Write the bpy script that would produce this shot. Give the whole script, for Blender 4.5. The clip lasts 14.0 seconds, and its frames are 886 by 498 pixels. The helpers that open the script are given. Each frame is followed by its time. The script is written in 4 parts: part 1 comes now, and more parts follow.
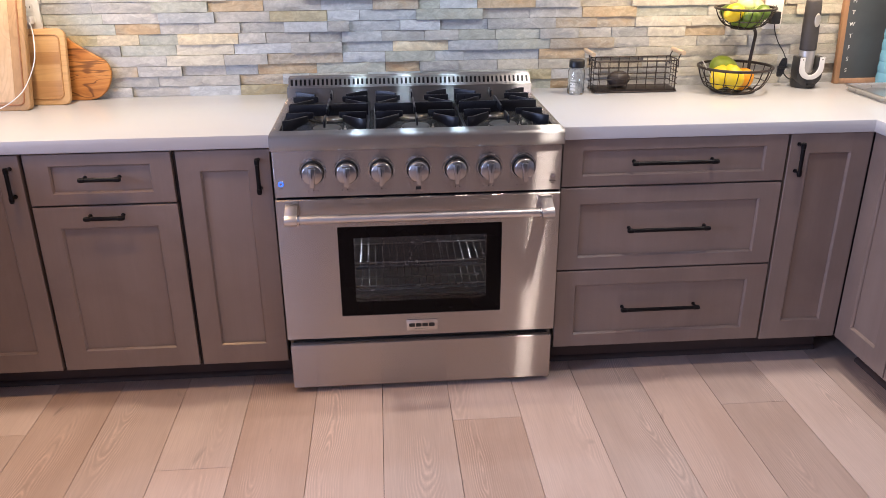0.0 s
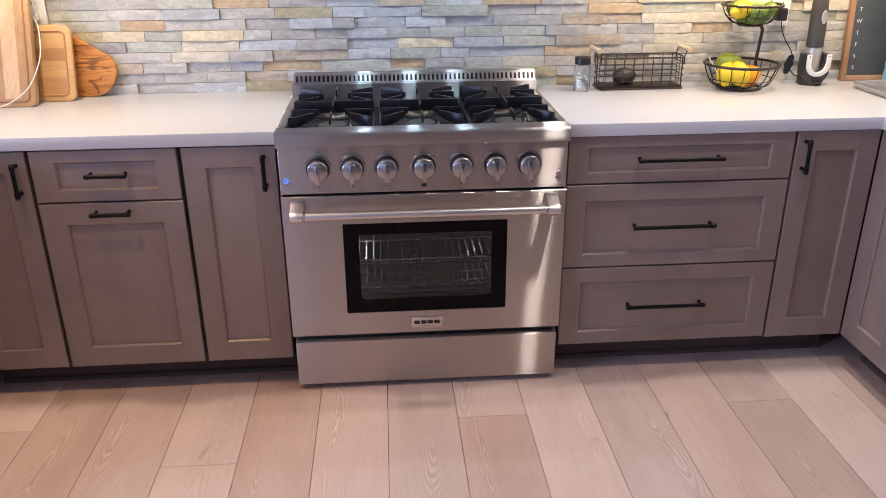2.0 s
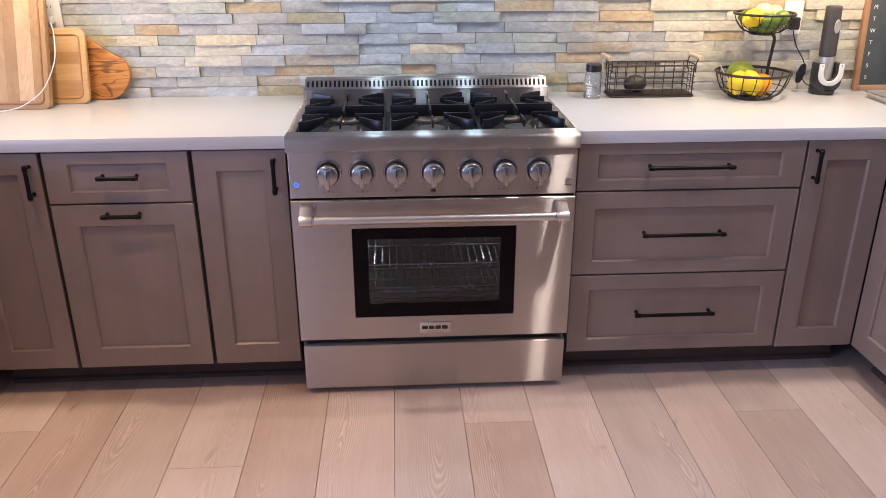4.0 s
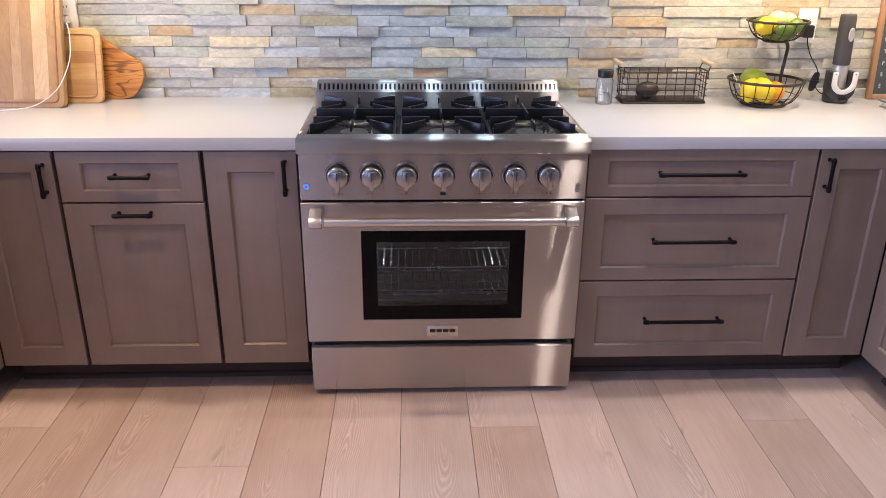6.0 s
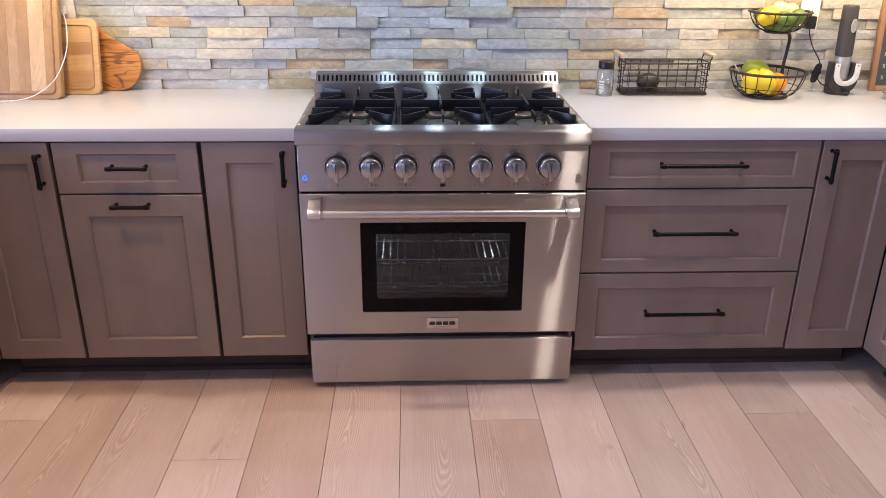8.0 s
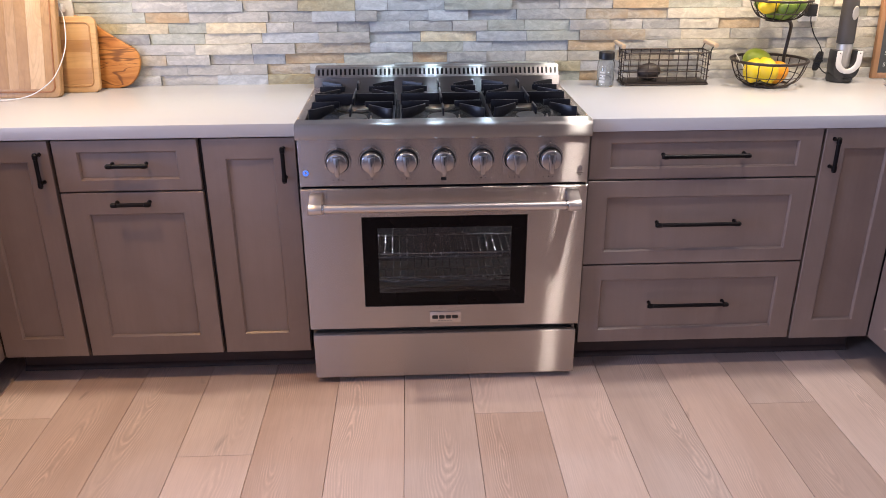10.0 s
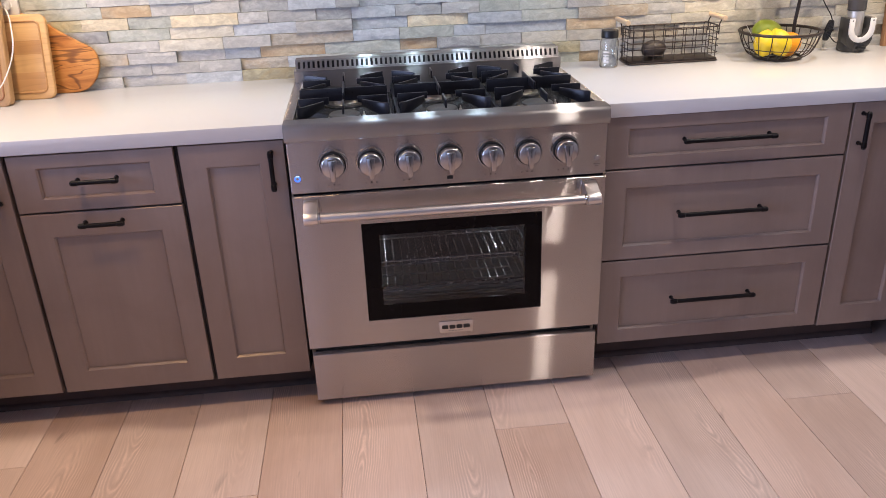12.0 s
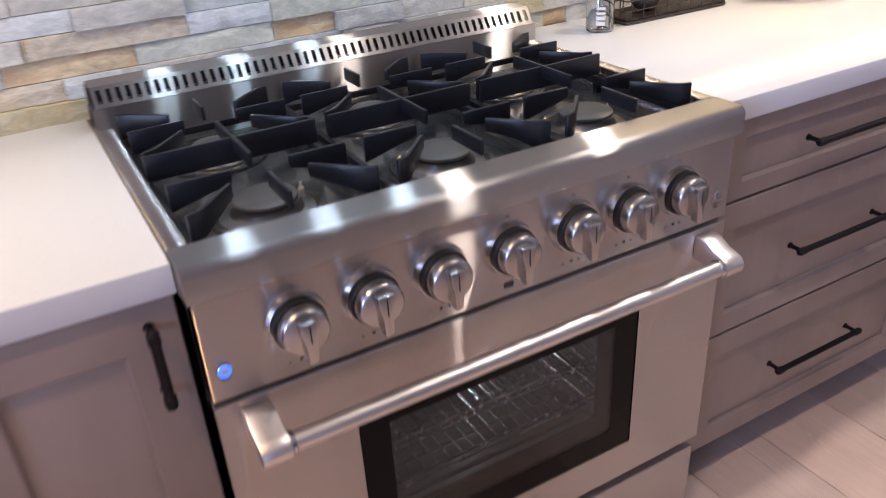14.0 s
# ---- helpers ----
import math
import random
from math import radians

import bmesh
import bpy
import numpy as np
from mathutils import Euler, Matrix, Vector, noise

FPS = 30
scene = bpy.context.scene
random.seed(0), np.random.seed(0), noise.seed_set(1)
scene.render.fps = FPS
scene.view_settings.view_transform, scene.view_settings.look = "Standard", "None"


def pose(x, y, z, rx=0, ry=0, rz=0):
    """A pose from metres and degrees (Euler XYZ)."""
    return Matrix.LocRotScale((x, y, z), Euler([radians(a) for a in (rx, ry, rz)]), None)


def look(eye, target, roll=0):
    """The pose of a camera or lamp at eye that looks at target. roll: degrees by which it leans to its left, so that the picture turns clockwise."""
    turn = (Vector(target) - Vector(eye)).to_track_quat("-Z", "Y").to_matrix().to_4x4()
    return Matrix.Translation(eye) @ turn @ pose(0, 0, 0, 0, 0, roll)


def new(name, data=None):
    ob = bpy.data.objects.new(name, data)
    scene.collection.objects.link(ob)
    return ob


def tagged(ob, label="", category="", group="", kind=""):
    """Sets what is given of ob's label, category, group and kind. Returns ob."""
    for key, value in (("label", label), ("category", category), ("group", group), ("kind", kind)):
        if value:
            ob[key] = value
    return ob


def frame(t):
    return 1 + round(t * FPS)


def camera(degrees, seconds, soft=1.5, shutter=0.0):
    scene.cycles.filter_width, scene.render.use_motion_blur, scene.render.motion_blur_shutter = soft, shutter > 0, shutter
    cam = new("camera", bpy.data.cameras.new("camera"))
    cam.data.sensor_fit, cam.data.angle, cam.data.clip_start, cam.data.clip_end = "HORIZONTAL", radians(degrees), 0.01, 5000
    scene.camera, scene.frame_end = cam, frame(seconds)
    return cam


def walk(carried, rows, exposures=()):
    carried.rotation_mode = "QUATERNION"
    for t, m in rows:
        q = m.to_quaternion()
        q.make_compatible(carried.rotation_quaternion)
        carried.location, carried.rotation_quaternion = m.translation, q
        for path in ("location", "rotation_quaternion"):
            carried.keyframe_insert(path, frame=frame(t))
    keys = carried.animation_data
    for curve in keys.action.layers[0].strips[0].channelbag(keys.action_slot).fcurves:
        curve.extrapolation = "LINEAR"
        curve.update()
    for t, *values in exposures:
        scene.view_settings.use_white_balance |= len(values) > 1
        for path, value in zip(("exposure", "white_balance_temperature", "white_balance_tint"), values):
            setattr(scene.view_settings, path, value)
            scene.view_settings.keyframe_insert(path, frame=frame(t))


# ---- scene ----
cam = camera(58.7, 14.0, soft=0.8, shutter=0.35)
PATH = [
    (0, (-0.11, -2.381, 1.508), (0.032, -0.537, 0.747), -0.4),
    (0.5, (-0.109, -2.376, 1.502), (0.034, -0.534, 0.736), -0.5),
    (1, (-0.107, -2.377, 1.504), (0.034, -0.536, 0.736), -0.5),
    (1.5, (-0.109, -2.381, 1.507), (0.028, -0.54, 0.739), -0.5),
    (2, (-0.116, -2.377, 1.509), (0.017, -0.536, 0.74), -0.4),
    (2.5, (-0.112, -2.379, 1.506), (0.011, -0.535, 0.74), -0.4),
    (3, (-0.116, -2.379, 1.505), (0.003, -0.533, 0.744), -0.2),
    (5.5, (-0.101, -2.384, 1.502), (-0.015, -0.53, 0.757), 0.2),
    (6, (-0.104, -2.383, 1.508), (-0.024, -0.529, 0.762), 0.5),
    (6.5, (-0.11, -2.386, 1.501), (-0.033, -0.531, 0.759), 0.8),
    (7, (-0.103, -2.386, 1.496), (-0.027, -0.53, 0.755), 0.9),
    (7.5, (-0.103, -2.376, 1.491), (-0.024, -0.523, 0.743), 0.7),
    (8, (-0.104, -2.373, 1.486), (-0.023, -0.522, 0.733), 0.5),
    (10.5, (-0.101, -2.364, 1.485), (-0.023, -0.522, 0.71), -0.6),
    (11, (-0.119, -2.334, 1.479), (-0.03, -0.495, 0.696), -1.0),
    (11.5, (-0.16, -2.234, 1.469), (-0.042, -0.402, 0.676), -1.5),
    (12, (-0.235, -2.131, 1.461), (-0.061, -0.31, 0.653), -2.2),
    (12.5, (-0.299, -1.911, 1.44), (-0.057, -0.107, 0.613), -2.9),
    (13, (-0.407, -1.592, 1.433), (-0.107, 0.191, 0.578), -3.9),
    (13.1, (-0.451, -1.529, 1.411), (-0.11, 0.25, 0.564), -4.2),
    (13.3, (-0.532, -1.368, 1.424), (-0.053, 0.349, 0.515), -4.5),
    (13.5, (-0.571, -1.253, 1.401), (0.024, 0.411, 0.464), -5.2),
    (13.7, (-0.57, -1.101, 1.379), (0.1, 0.519, 0.417), -5.2),
    (13.9, (-0.567, -0.933, 1.339), (0.208, 0.657, 0.407), -4.5),
    (14, (-0.565, -0.837, 1.354), (0.272, 0.705, 0.394), -3.5),
]
walk(cam, [(t, look(eye, target, roll)) for t, eye, target, roll in PATH], exposures=[(0, 0.17), (12.0, 0.21), (13.5, 0.32), (14.0, 0.31)])

# ---------------------------------------------------------------- world and lamps
world = bpy.data.worlds.new("world")
world.use_nodes = True
world.node_tree.nodes["Background"].inputs["Color"].default_value = (0.5, 0.52, 0.6, 1)
world.node_tree.nodes["Background"].inputs["Strength"].default_value = 0.1
scene.world = world

SOFT_WARM, NEUTRAL, COOL, HOOD = (1.0, 0.89, 0.83), (0.92, 0.97, 1.0), (0.46, 0.58, 1.0), (0.62, 0.80, 1.0)


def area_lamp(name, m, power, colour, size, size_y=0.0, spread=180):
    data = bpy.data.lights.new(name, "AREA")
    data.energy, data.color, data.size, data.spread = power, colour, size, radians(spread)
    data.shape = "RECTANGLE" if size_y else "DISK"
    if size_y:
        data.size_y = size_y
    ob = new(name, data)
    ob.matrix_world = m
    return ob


CEILING = 2.45
for x, y, p, tone in ((-1.30, 0.10, 10.5, (1.0, 0.84, 0.66)), (1.36, 0.10, 11, SOFT_WARM), (0.76, -0.58, 5.5, SOFT_WARM), (-1.15, -0.62, 8.2, (1.0, 0.58, 0.24))):
    area_lamp("downlight", pose(x, y, CEILING - 0.012), p, tone, 0.11, spread=140)
for x in (-0.21, 0.0, 0.21):
    area_lamp("hood_light", pose(x, 0.36, 1.70), 0.88, HOOD, 0.07, spread=150)
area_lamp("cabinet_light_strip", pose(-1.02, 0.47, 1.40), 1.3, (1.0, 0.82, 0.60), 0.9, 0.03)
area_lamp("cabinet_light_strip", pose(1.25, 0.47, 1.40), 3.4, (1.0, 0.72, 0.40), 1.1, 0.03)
area_lamp("window_daylight", look((-3.7, -1.8, 1.45), (1.5, -0.4, 0.4)), 88, COOL, 1.5, 1.3)
# unseen area lamp added at the rear, cool daylight fill for the fronts
area_lamp("patio_door_daylight", look((-1.6, -4.8, 1.3), (0.0, 0.0, 0.7)), 14, COOL, 1.8, 1.9)
for x in (-0.21, 0.21):
    area_lamp("oven_lamp", look((x, 0.488, 0.625), (0, 0.1, 0.40)), 0.17, NEUTRAL, 0.03)


# ---------------------------------------------------------------- materials
class Graph:
    """A node material with a few short-hands."""

    def __init__(self, name, **values):
        self.m = bpy.data.materials.new(name)
        self.m.use_nodes = True
        self.t = self.m.node_tree
        self.b = self.t.nodes["Principled BSDF"]
        for key, value in values.items():
            self.set(key.replace("_", " "), value)

    def set(self, key, value):
        s = self.b.inputs[key]
        if isinstance(value, bpy.types.NodeSocket):
            self.t.links.new(value, s)
        else:
            s.default_value = (*value, 1) if isinstance(value, tuple) and len(value) == 3 else value

    def node(self, kind, out, ins=(), operation="", uv_map=""):
        n = self.t.nodes.new(kind)
        if operation:
            n.operation = operation
        if uv_map:
            n.direction_type, n.uv_map = "UV_MAP", uv_map
        for k, v in dict(ins).items():
            s = n.inputs[k]
            if isinstance(v, bpy.types.NodeSocket):
                self.t.links.new(v, s)
            else:
                s.default_value = (*v, 1) if isinstance(v, tuple) and len(v) == 3 and s.type == "RGBA" else v
        return n.outputs[out]

    def coords(self, scale=(1, 1, 1), spread=0.0):
        at = self.node("ShaderNodeTexCoord", "Object")
        if spread:
            own = self.node("ShaderNodeObjectInfo", "Random")
            shift = self.node("ShaderNodeMath", 0, {0: own, 1: spread}, operation="MULTIPLY")
            at = self.node("ShaderNodeVectorMath", 0, {0: at, 1: self.node("ShaderNodeCombineXYZ", 0, {0: shift, 1: shift, 2: shift})}, operation="ADD")
        return self.node("ShaderNodeMapping", 0, {"Vector": at, "Scale": scale})

    def noise(self, scale, at=None, detail=4.0, rough=0.55, distortion=0.0):
        ins = {"Scale": scale, "Detail": detail, "Roughness": rough, "Distortion": distortion}
        if at is not None:
            ins["Vector"] = at
        return self.node("ShaderNodeTexNoise", "Fac", ins)

    def ramp(self, fac, *stops):
        n = self.t.nodes.new("ShaderNodeValToRGB")
        e = n.color_ramp.elements
        while len(e) < len(stops):
            e.new(0.5)
        for i, (p, c) in enumerate(stops):
            e[i].position, e[i].color = p, (*c, 1)
        self.t.links.new(fac, n.inputs[0])
        return n.outputs[0]

    def mix(self, fac, a, b, blend="MIX"):
        n = self.t.nodes.new("ShaderNodeMix")
        n.data_type, n.blend_type = "RGBA", blend
        for i, v in ((0, fac), (6, a), (7, b)):
            if isinstance(v, bpy.types.NodeSocket):
                self.t.links.new(v, n.inputs[i])
            else:
                n.inputs[i].default_value = (*v, 1) if isinstance(v, tuple) else v
        return n.outputs[2]

    def level(self, fac, lo, hi):
        return self.node("ShaderNodeMapRange", 0, {"Value": fac, "To Min": lo, "To Max": hi})

    def bump(self, height, strength, distance=0.001):
        self.set("Normal", self.node("ShaderNodeBump", 0, {"Height": height, "Strength": strength, "Distance": distance}))
        return self


def plain(name, colour, rough=0.5, metal=0.0, vary=0.12, grain=60.0, relief=0.08):
    """A nearly even surface with a little mottling and fine relief."""
    g = Graph(name, Metallic=metal)
    at = g.coords()
    big, fine = g.noise(7.0, at, 3.0), g.noise(grain, at, 3.0)
    lo, hi = tuple(c * (1 - vary) for c in colour), tuple(min(1, c * (1 + vary)) for c in colour)
    g.set("Base Color", g.ramp(big, (0.3, lo), (0.7, hi)))
    g.set("Roughness", g.level(fine, max(0.02, rough - 0.07), rough + 0.07))
    g.bump(fine, relief, 0.0006)
    return g.m


def brushed(name, colour, rough, stretch=0.8, relief=0.05, streaks=0.55):
    """Steel with a horizontal brush: the highlight spreads across the scratches."""
    g = Graph(name, Metallic=1.0, Anisotropic=stretch)
    at = g.coords((1.0, 420, 420))
    lines, cloud = g.noise(5.0, at, 3.0), g.noise(3.0, g.coords((0.6, 1, 1)), 3.0)
    tone = g.ramp(lines, (0.25, tuple(c * 0.90 for c in colour)), (0.75, colour))
    g.set("Base Color", g.mix(g.level(cloud, 0.0, 0.22), tone, tuple(c * 0.86 for c in colour)))
    g.set("Roughness", g.level(lines, rough - 0.04, rough + 0.04))
    tangent = g.node("ShaderNodeTangent", 0, uv_map="brush")
    g.set("Tangent", tangent)
    g.bump(lines, relief, 0.0004)
    # the brush marks throw a tall, narrow streak besides the main reflection
    streak = g.node("ShaderNodeBsdfAnisotropic", 0, {"Color": colour, "Roughness": 0.26, "Anisotropy": -0.92, "Tangent": tangent})
    both = g.t.nodes.new("ShaderNodeMixShader")
    both.inputs[0].default_value = streaks
    g.t.links.new(g.b.outputs[0], both.inputs[1])
    g.t.links.new(streak, both.inputs[2])
    g.t.links.new(both.outputs[0], g.t.nodes["Material Output"].inputs[0])
    return g.m


def timber(name, pale, deep, along=1, rough=0.45, size=1.0, contrast=1.0, figure=1.0, spread_x=9.0):
    """Sawn wood with grain along one axis: fine pores, long streaks and wavy figure."""
    fine, wide = [95.0 * size] * 3, [spread_x * size] * 3
    fine[along], wide[along] = 2.2 * size, 0.8 * size * spread_x / 9.0
    g = Graph(name)
    own = g.node("ShaderNodeObjectInfo", "Random")
    pores = g.noise(1.0, g.coords(tuple(fine), 40.0), 5.0, 0.65)
    swirl = g.noise(1.0, g.coords(tuple(wide), 60.0), 4.0, 0.5, 0.9)
    hill = g.noise(1.0, g.coords(tuple(wide), 60.0), 1.2, 0.35, 0.25)
    rings = g.node("ShaderNodeMath", 0, {0: g.node("ShaderNodeMath", 0, {0: hill, 1: 46.0 * figure}, operation="MULTIPLY")}, operation="SINE")
    rings = g.node("ShaderNodeMath", 0, {0: g.level(rings, -0.6, 1.0), 1: g.level(g.noise(2.6 * size, g.coords(spread=12.0), 2.0), -1.1, 1.9)}, operation="MULTIPLY")
    rings = g.node("ShaderNodeClamp", 0, {0: rings})
    patch = g.noise(2.2 * size, g.coords(spread=25.0), 3.0)
    base = g.ramp(swirl, (0.30, deep), (0.68, pale))
    base = g.mix(g.level(rings, 0.0, 0.62 * contrast), base, tuple(c * 0.68 for c in deep))
    base = g.mix(g.level(g.ramp(pores, (0.40, (0, 0, 0)), (0.75, (1, 1, 1))), 0.0, 0.34 * contrast), base, tuple(c * 0.60 for c in deep))
    base = g.mix(g.level(patch, 0.0, 0.35), base, pale)
    cloud = g.noise(5.0 * size, g.coords(spread=51.0), 4.0, 0.6, 0.6)
    base = g.mix(g.ramp(cloud, (0.42, (0, 0, 0)), (0.70, (0.42, 0.42, 0.42))), base, tuple(c * 0.78 for c in deep))
    hsv = g.node("ShaderNodeHueSaturation", 0, {"Color": base, "Value": g.level(own, 0.94, 1.06), "Saturation": g.level(own, 1.06, 0.94)})
    g.set("Base Color", hsv)
    g.set("Roughness", g.level(pores, rough - 0.08, rough + 0.10))
    g.bump(pores, 0.16, 0.0006)
    return g.m


def limed_oak(name, pale, deep):
    """Wide oak board sawn from the heart: pale limed arches about a wandering centre line, soft clouds, a few knots."""
    g = Graph(name)
    own = g.node("ShaderNodeObjectInfo", "Random")

    def calc(op, a, b=0.0):
        return g.node("ShaderNodeMath", 0, {0: a, 1: b}, operation=op)

    def lottery(k):
        return calc("FRACT", calc("MULTIPLY", own, k))

    sep = g.t.nodes.new("ShaderNodeSeparateXYZ")
    g.t.links.new(g.node("ShaderNodeTexCoord", "Object"), sep.inputs[0])
    wander = g.noise(1.0, g.coords((1.5, 1.6, 1.0), 30.0), 2.0, 0.4)
    ripple = g.noise(1.0, g.coords((26, 9, 1.0), 50.0), 3.0, 0.6)
    across = calc("ADD", calc("ADD", sep.outputs[0], g.level(lottery(7.31), -0.075, 0.075)), g.level(wander, -0.05, 0.05))
    depth = calc("ADD", calc("MULTIPLY", sep.outputs[1], g.level(lottery(13.7), 0.035, 0.075)), g.level(lottery(23.9), -0.035, 0.035))
    depth = calc("ADD", depth, g.level(g.noise(1.0, g.coords((2.0, 3.2, 1.0), 70.0), 2.0, 0.5), -0.022, 0.022))
    radius = calc("SQRT", calc("ADD", calc("MULTIPLY", across, across), calc("MULTIPLY", depth, depth)))
    radius = calc("ADD", radius, g.level(ripple, -0.0040, 0.0040))
    rings = calc("SINE", calc("MULTIPLY", radius, 1010.0))
    shown = g.ramp(g.noise(1.0, g.coords((7.0, 2.4, 1.0), 90.0), 3.0, 0.55), (0.40, (0, 0, 0)), (0.60, (1, 1, 1)))
    near_heart = g.node("ShaderNodeMapRange", 0, {"Value": radius, "From Min": 0.020, "From Max": 0.085, "To Min": 1.0, "To Max": 0.18})
    broken = g.ramp(g.noise(1.0, g.coords((60.0, 26.0, 1.0), 15.0), 3.0, 0.6), (0.34, (0.25, 0.25, 0.25)), (0.60, (1, 1, 1)))
    shown = calc("MULTIPLY", calc("MULTIPLY", shown, near_heart), broken)
    cloud = g.noise(1.0, g.coords((8.0, 2.6, 1.0), 25.0), 4.0, 0.55, 0.5)
    pores = g.noise(1.0, g.coords((210.0, 7.0, 1.0), 40.0), 5.0, 0.62)
    streak = g.noise(1.0, g.coords((34.0, 1.3, 1.0), 60.0), 3.0, 0.5)
    base = g.ramp(cloud, (0.30, deep), (0.66, pale))
    base = g.mix(g.ramp(streak, (0.52, (0, 0, 0)), (0.75, (0.28, 0.28, 0.28))), base, tuple(c * 0.84 for c in deep))
    light = calc("MULTIPLY", g.node("ShaderNodeMapRange", 0, {"Value": rings, "From Min": 0.15, "From Max": 0.9}), shown)
    dark = calc("MULTIPLY", g.node("ShaderNodeMapRange", 0, {"Value": rings, "From Min": -0.2, "From Max": -0.9}), shown)
    base = g.mix(calc("MULTIPLY", light, 0.85), base, tuple(min(1, c * 1.20) for c in pale))
    base = g.mix(calc("MULTIPLY", dark, 0.50), base, tuple(c * 0.74 for c in deep))
    base = g.mix(g.level(g.ramp(pores, (0.42, (0, 0, 0)), (0.72, (1, 1, 1))), 0.0, 0.24), base, tuple(c * 0.72 for c in deep))
    spot = g.noise(1.0, g.coords((13.0, 5.0, 1.0), 33.0), 2.5, 0.5, 0.6)
    base = g.mix(g.ramp(spot, (0.71, (0, 0, 0)), (0.82, (0.7, 0.7, 0.7))), base, tuple(c * 0.42 for c in deep))
    base = g.node("ShaderNodeHueSaturation", 0, {"Color": base, "Value": g.level(own, 0.95, 1.05), "Saturation": g.level(lottery(3.7), 0.92, 1.08)})
    g.set("Base Color", base)
    g.set("Roughness", g.level(pores, 0.34, 0.52))
    h = calc("ADD", pores, calc("MULTIPLY", rings, calc("MULTIPLY", shown, 0.25)))
    g.bump(h, 0.14, 0.0006)
    return g.m


def split_stone(name, pale, deep, stain, amount):
    """Split quartzite: cleaved relief, veins and rust stains that differ from piece to piece."""
    g = Graph(name)
    own = g.node("ShaderNodeObjectInfo", "Random")
    at = g.coords((1, 1, 1.7), 30.0)
    broad, cleft = g.noise(8.0, at, 5.0, 0.6, 0.7), g.noise(24.0, at, 7.0, 0.72, 1.2)
    ridge, fine = g.noise(55.0, g.coords((1, 1, 2.4), 17.0), 5.0, 0.7, 1.8), g.noise(230.0, at, 3.0, 0.7)
    c = g.ramp(cleft, (0.28, tuple(v * 0.78 for v in deep)), (0.45, deep), (0.62, pale), (0.80, tuple(min(1, v * 1.12) for v in pale)))
    c = g.mix(g.ramp(broad, (0.58 - 0.2 * amount, (0, 0, 0)), (0.74 - 0.1 * amount, (1, 1, 1))), c, g.mix(0.30 + 0.35 * amount, c, stain))
    c = g.mix(g.ramp(ridge, (0.56, (0, 0, 0)), (0.72, (0.45, 0.45, 0.45))), c, tuple(min(1, v * 1.25) for v in pale))
    c = g.mix(g.ramp(ridge, (0.26, (0.55, 0.55, 0.55)), (0.40, (0, 0, 0))), c, tuple(v * 0.55 for v in deep))
    c = g.mix(g.level(fine, 0.0, 0.30), c, tuple(v * 0.75 for v in deep))
    c = g.node("ShaderNodeHueSaturation", 0, {"Color": c, "Value": g.level(own, 1.0, 1.28), "Saturation": 0.84})
    g.set("Base Color", c)
    g.set("Roughness", g.level(cleft, 0.50, 0.8))
    h = g.node("ShaderNodeMath", 0, {0: cleft, 1: g.level(ridge, 0.0, 0.6)}, operation="ADD")
    h = g.node("ShaderNodeMath", 0, {0: h, 1: g.level(fine, 0.0, 0.16)}, operation="ADD")
    g.bump(h, 0.60, 0.0045)
    return g.m


STEEL = brushed("brushed_steel", (0.62, 0.565, 0.53), 0.24, 0.9)
STEEL_LIP = brushed("brushed_steel_lip", (0.56, 0.545, 0.525), 0.30, 0.9, 0.05, 0.68)
STEEL_BRIGHT = plain("polished_steel", (0.56, 0.55, 0.545), 0.16, 1.0, 0.05, 90, 0.03)
STEEL_KNOB = plain("satin_knob_steel", (0.44, 0.42, 0.41), 0.24, 1.0, 0.06, 120, 0.05)
SATIN = plain("satin_nickel", (0.55, 0.53, 0.50), 0.42, 0.7, 0.06)
# steel with shade put into its colour, for inner range parts and small marks
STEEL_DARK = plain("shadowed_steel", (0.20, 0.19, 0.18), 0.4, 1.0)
CAST_IRON = plain("cast_iron", (0.010, 0.011, 0.016), 0.30, 0.0, 0.25, 200, 0.08)
CAST_IRON.node_tree.nodes["Principled BSDF"].inputs["Specular IOR Level"].default_value = 0.30
BURNER_CAP = plain("burner_cap_enamel", (0.050, 0.051, 0.054), 0.5, 0.0, 0.2, 200, 0.15)
BURNER_HEAD = plain("burner_head_alloy", (0.30, 0.29, 0.28), 0.30, 1.0, 0.15)
ENAMEL = plain("black_enamel", (0.007, 0.007, 0.008), 0.30, 0.0, 0.3, 80, 0.03)
ENAMEL.node_tree.nodes["Principled BSDF"].inputs["Specular IOR Level"].default_value = 0.07
TRAY_ENAMEL = plain("glossy_tray_enamel", (0.026, 0.027, 0.030), 0.14, 0.0, 0.3, 60, 0.05)
BLACK_GLASS = plain("black_glass", (0.003, 0.0022, 0.0028), 0.07, 0.0, 0.2, 30, 0.0)
BLACK_GLASS.node_tree.nodes["Principled BSDF"].inputs["Specular IOR Level"].default_value = 0.10
RACK = plain("rack_wire", (0.48, 0.48, 0.49), 0.26, 1.0, 0.15)
TUBE_STEEL = plain("satin_tube_steel", (0.66, 0.62, 0.60), 0.36, 1.0, 0.05, 12, 0.0)
CAVITY = plain("oven_enamel", (0.085, 0.095, 0.105), 0.36, 0.0, 0.12, 30, 0.0)
BLACK_METAL = plain("black_handle_metal", (0.006, 0.005, 0.006), 0.40, 0.0, 0.2, 200, 0.08)
BLACK_METAL.node_tree.nodes["Principled BSDF"].inputs["Specular IOR Level"].default_value = 0.2
WIRE = plain("bronze_wire", (0.050, 0.038, 0.032), 0.42, 0.5, 0.25, 200, 0.1)
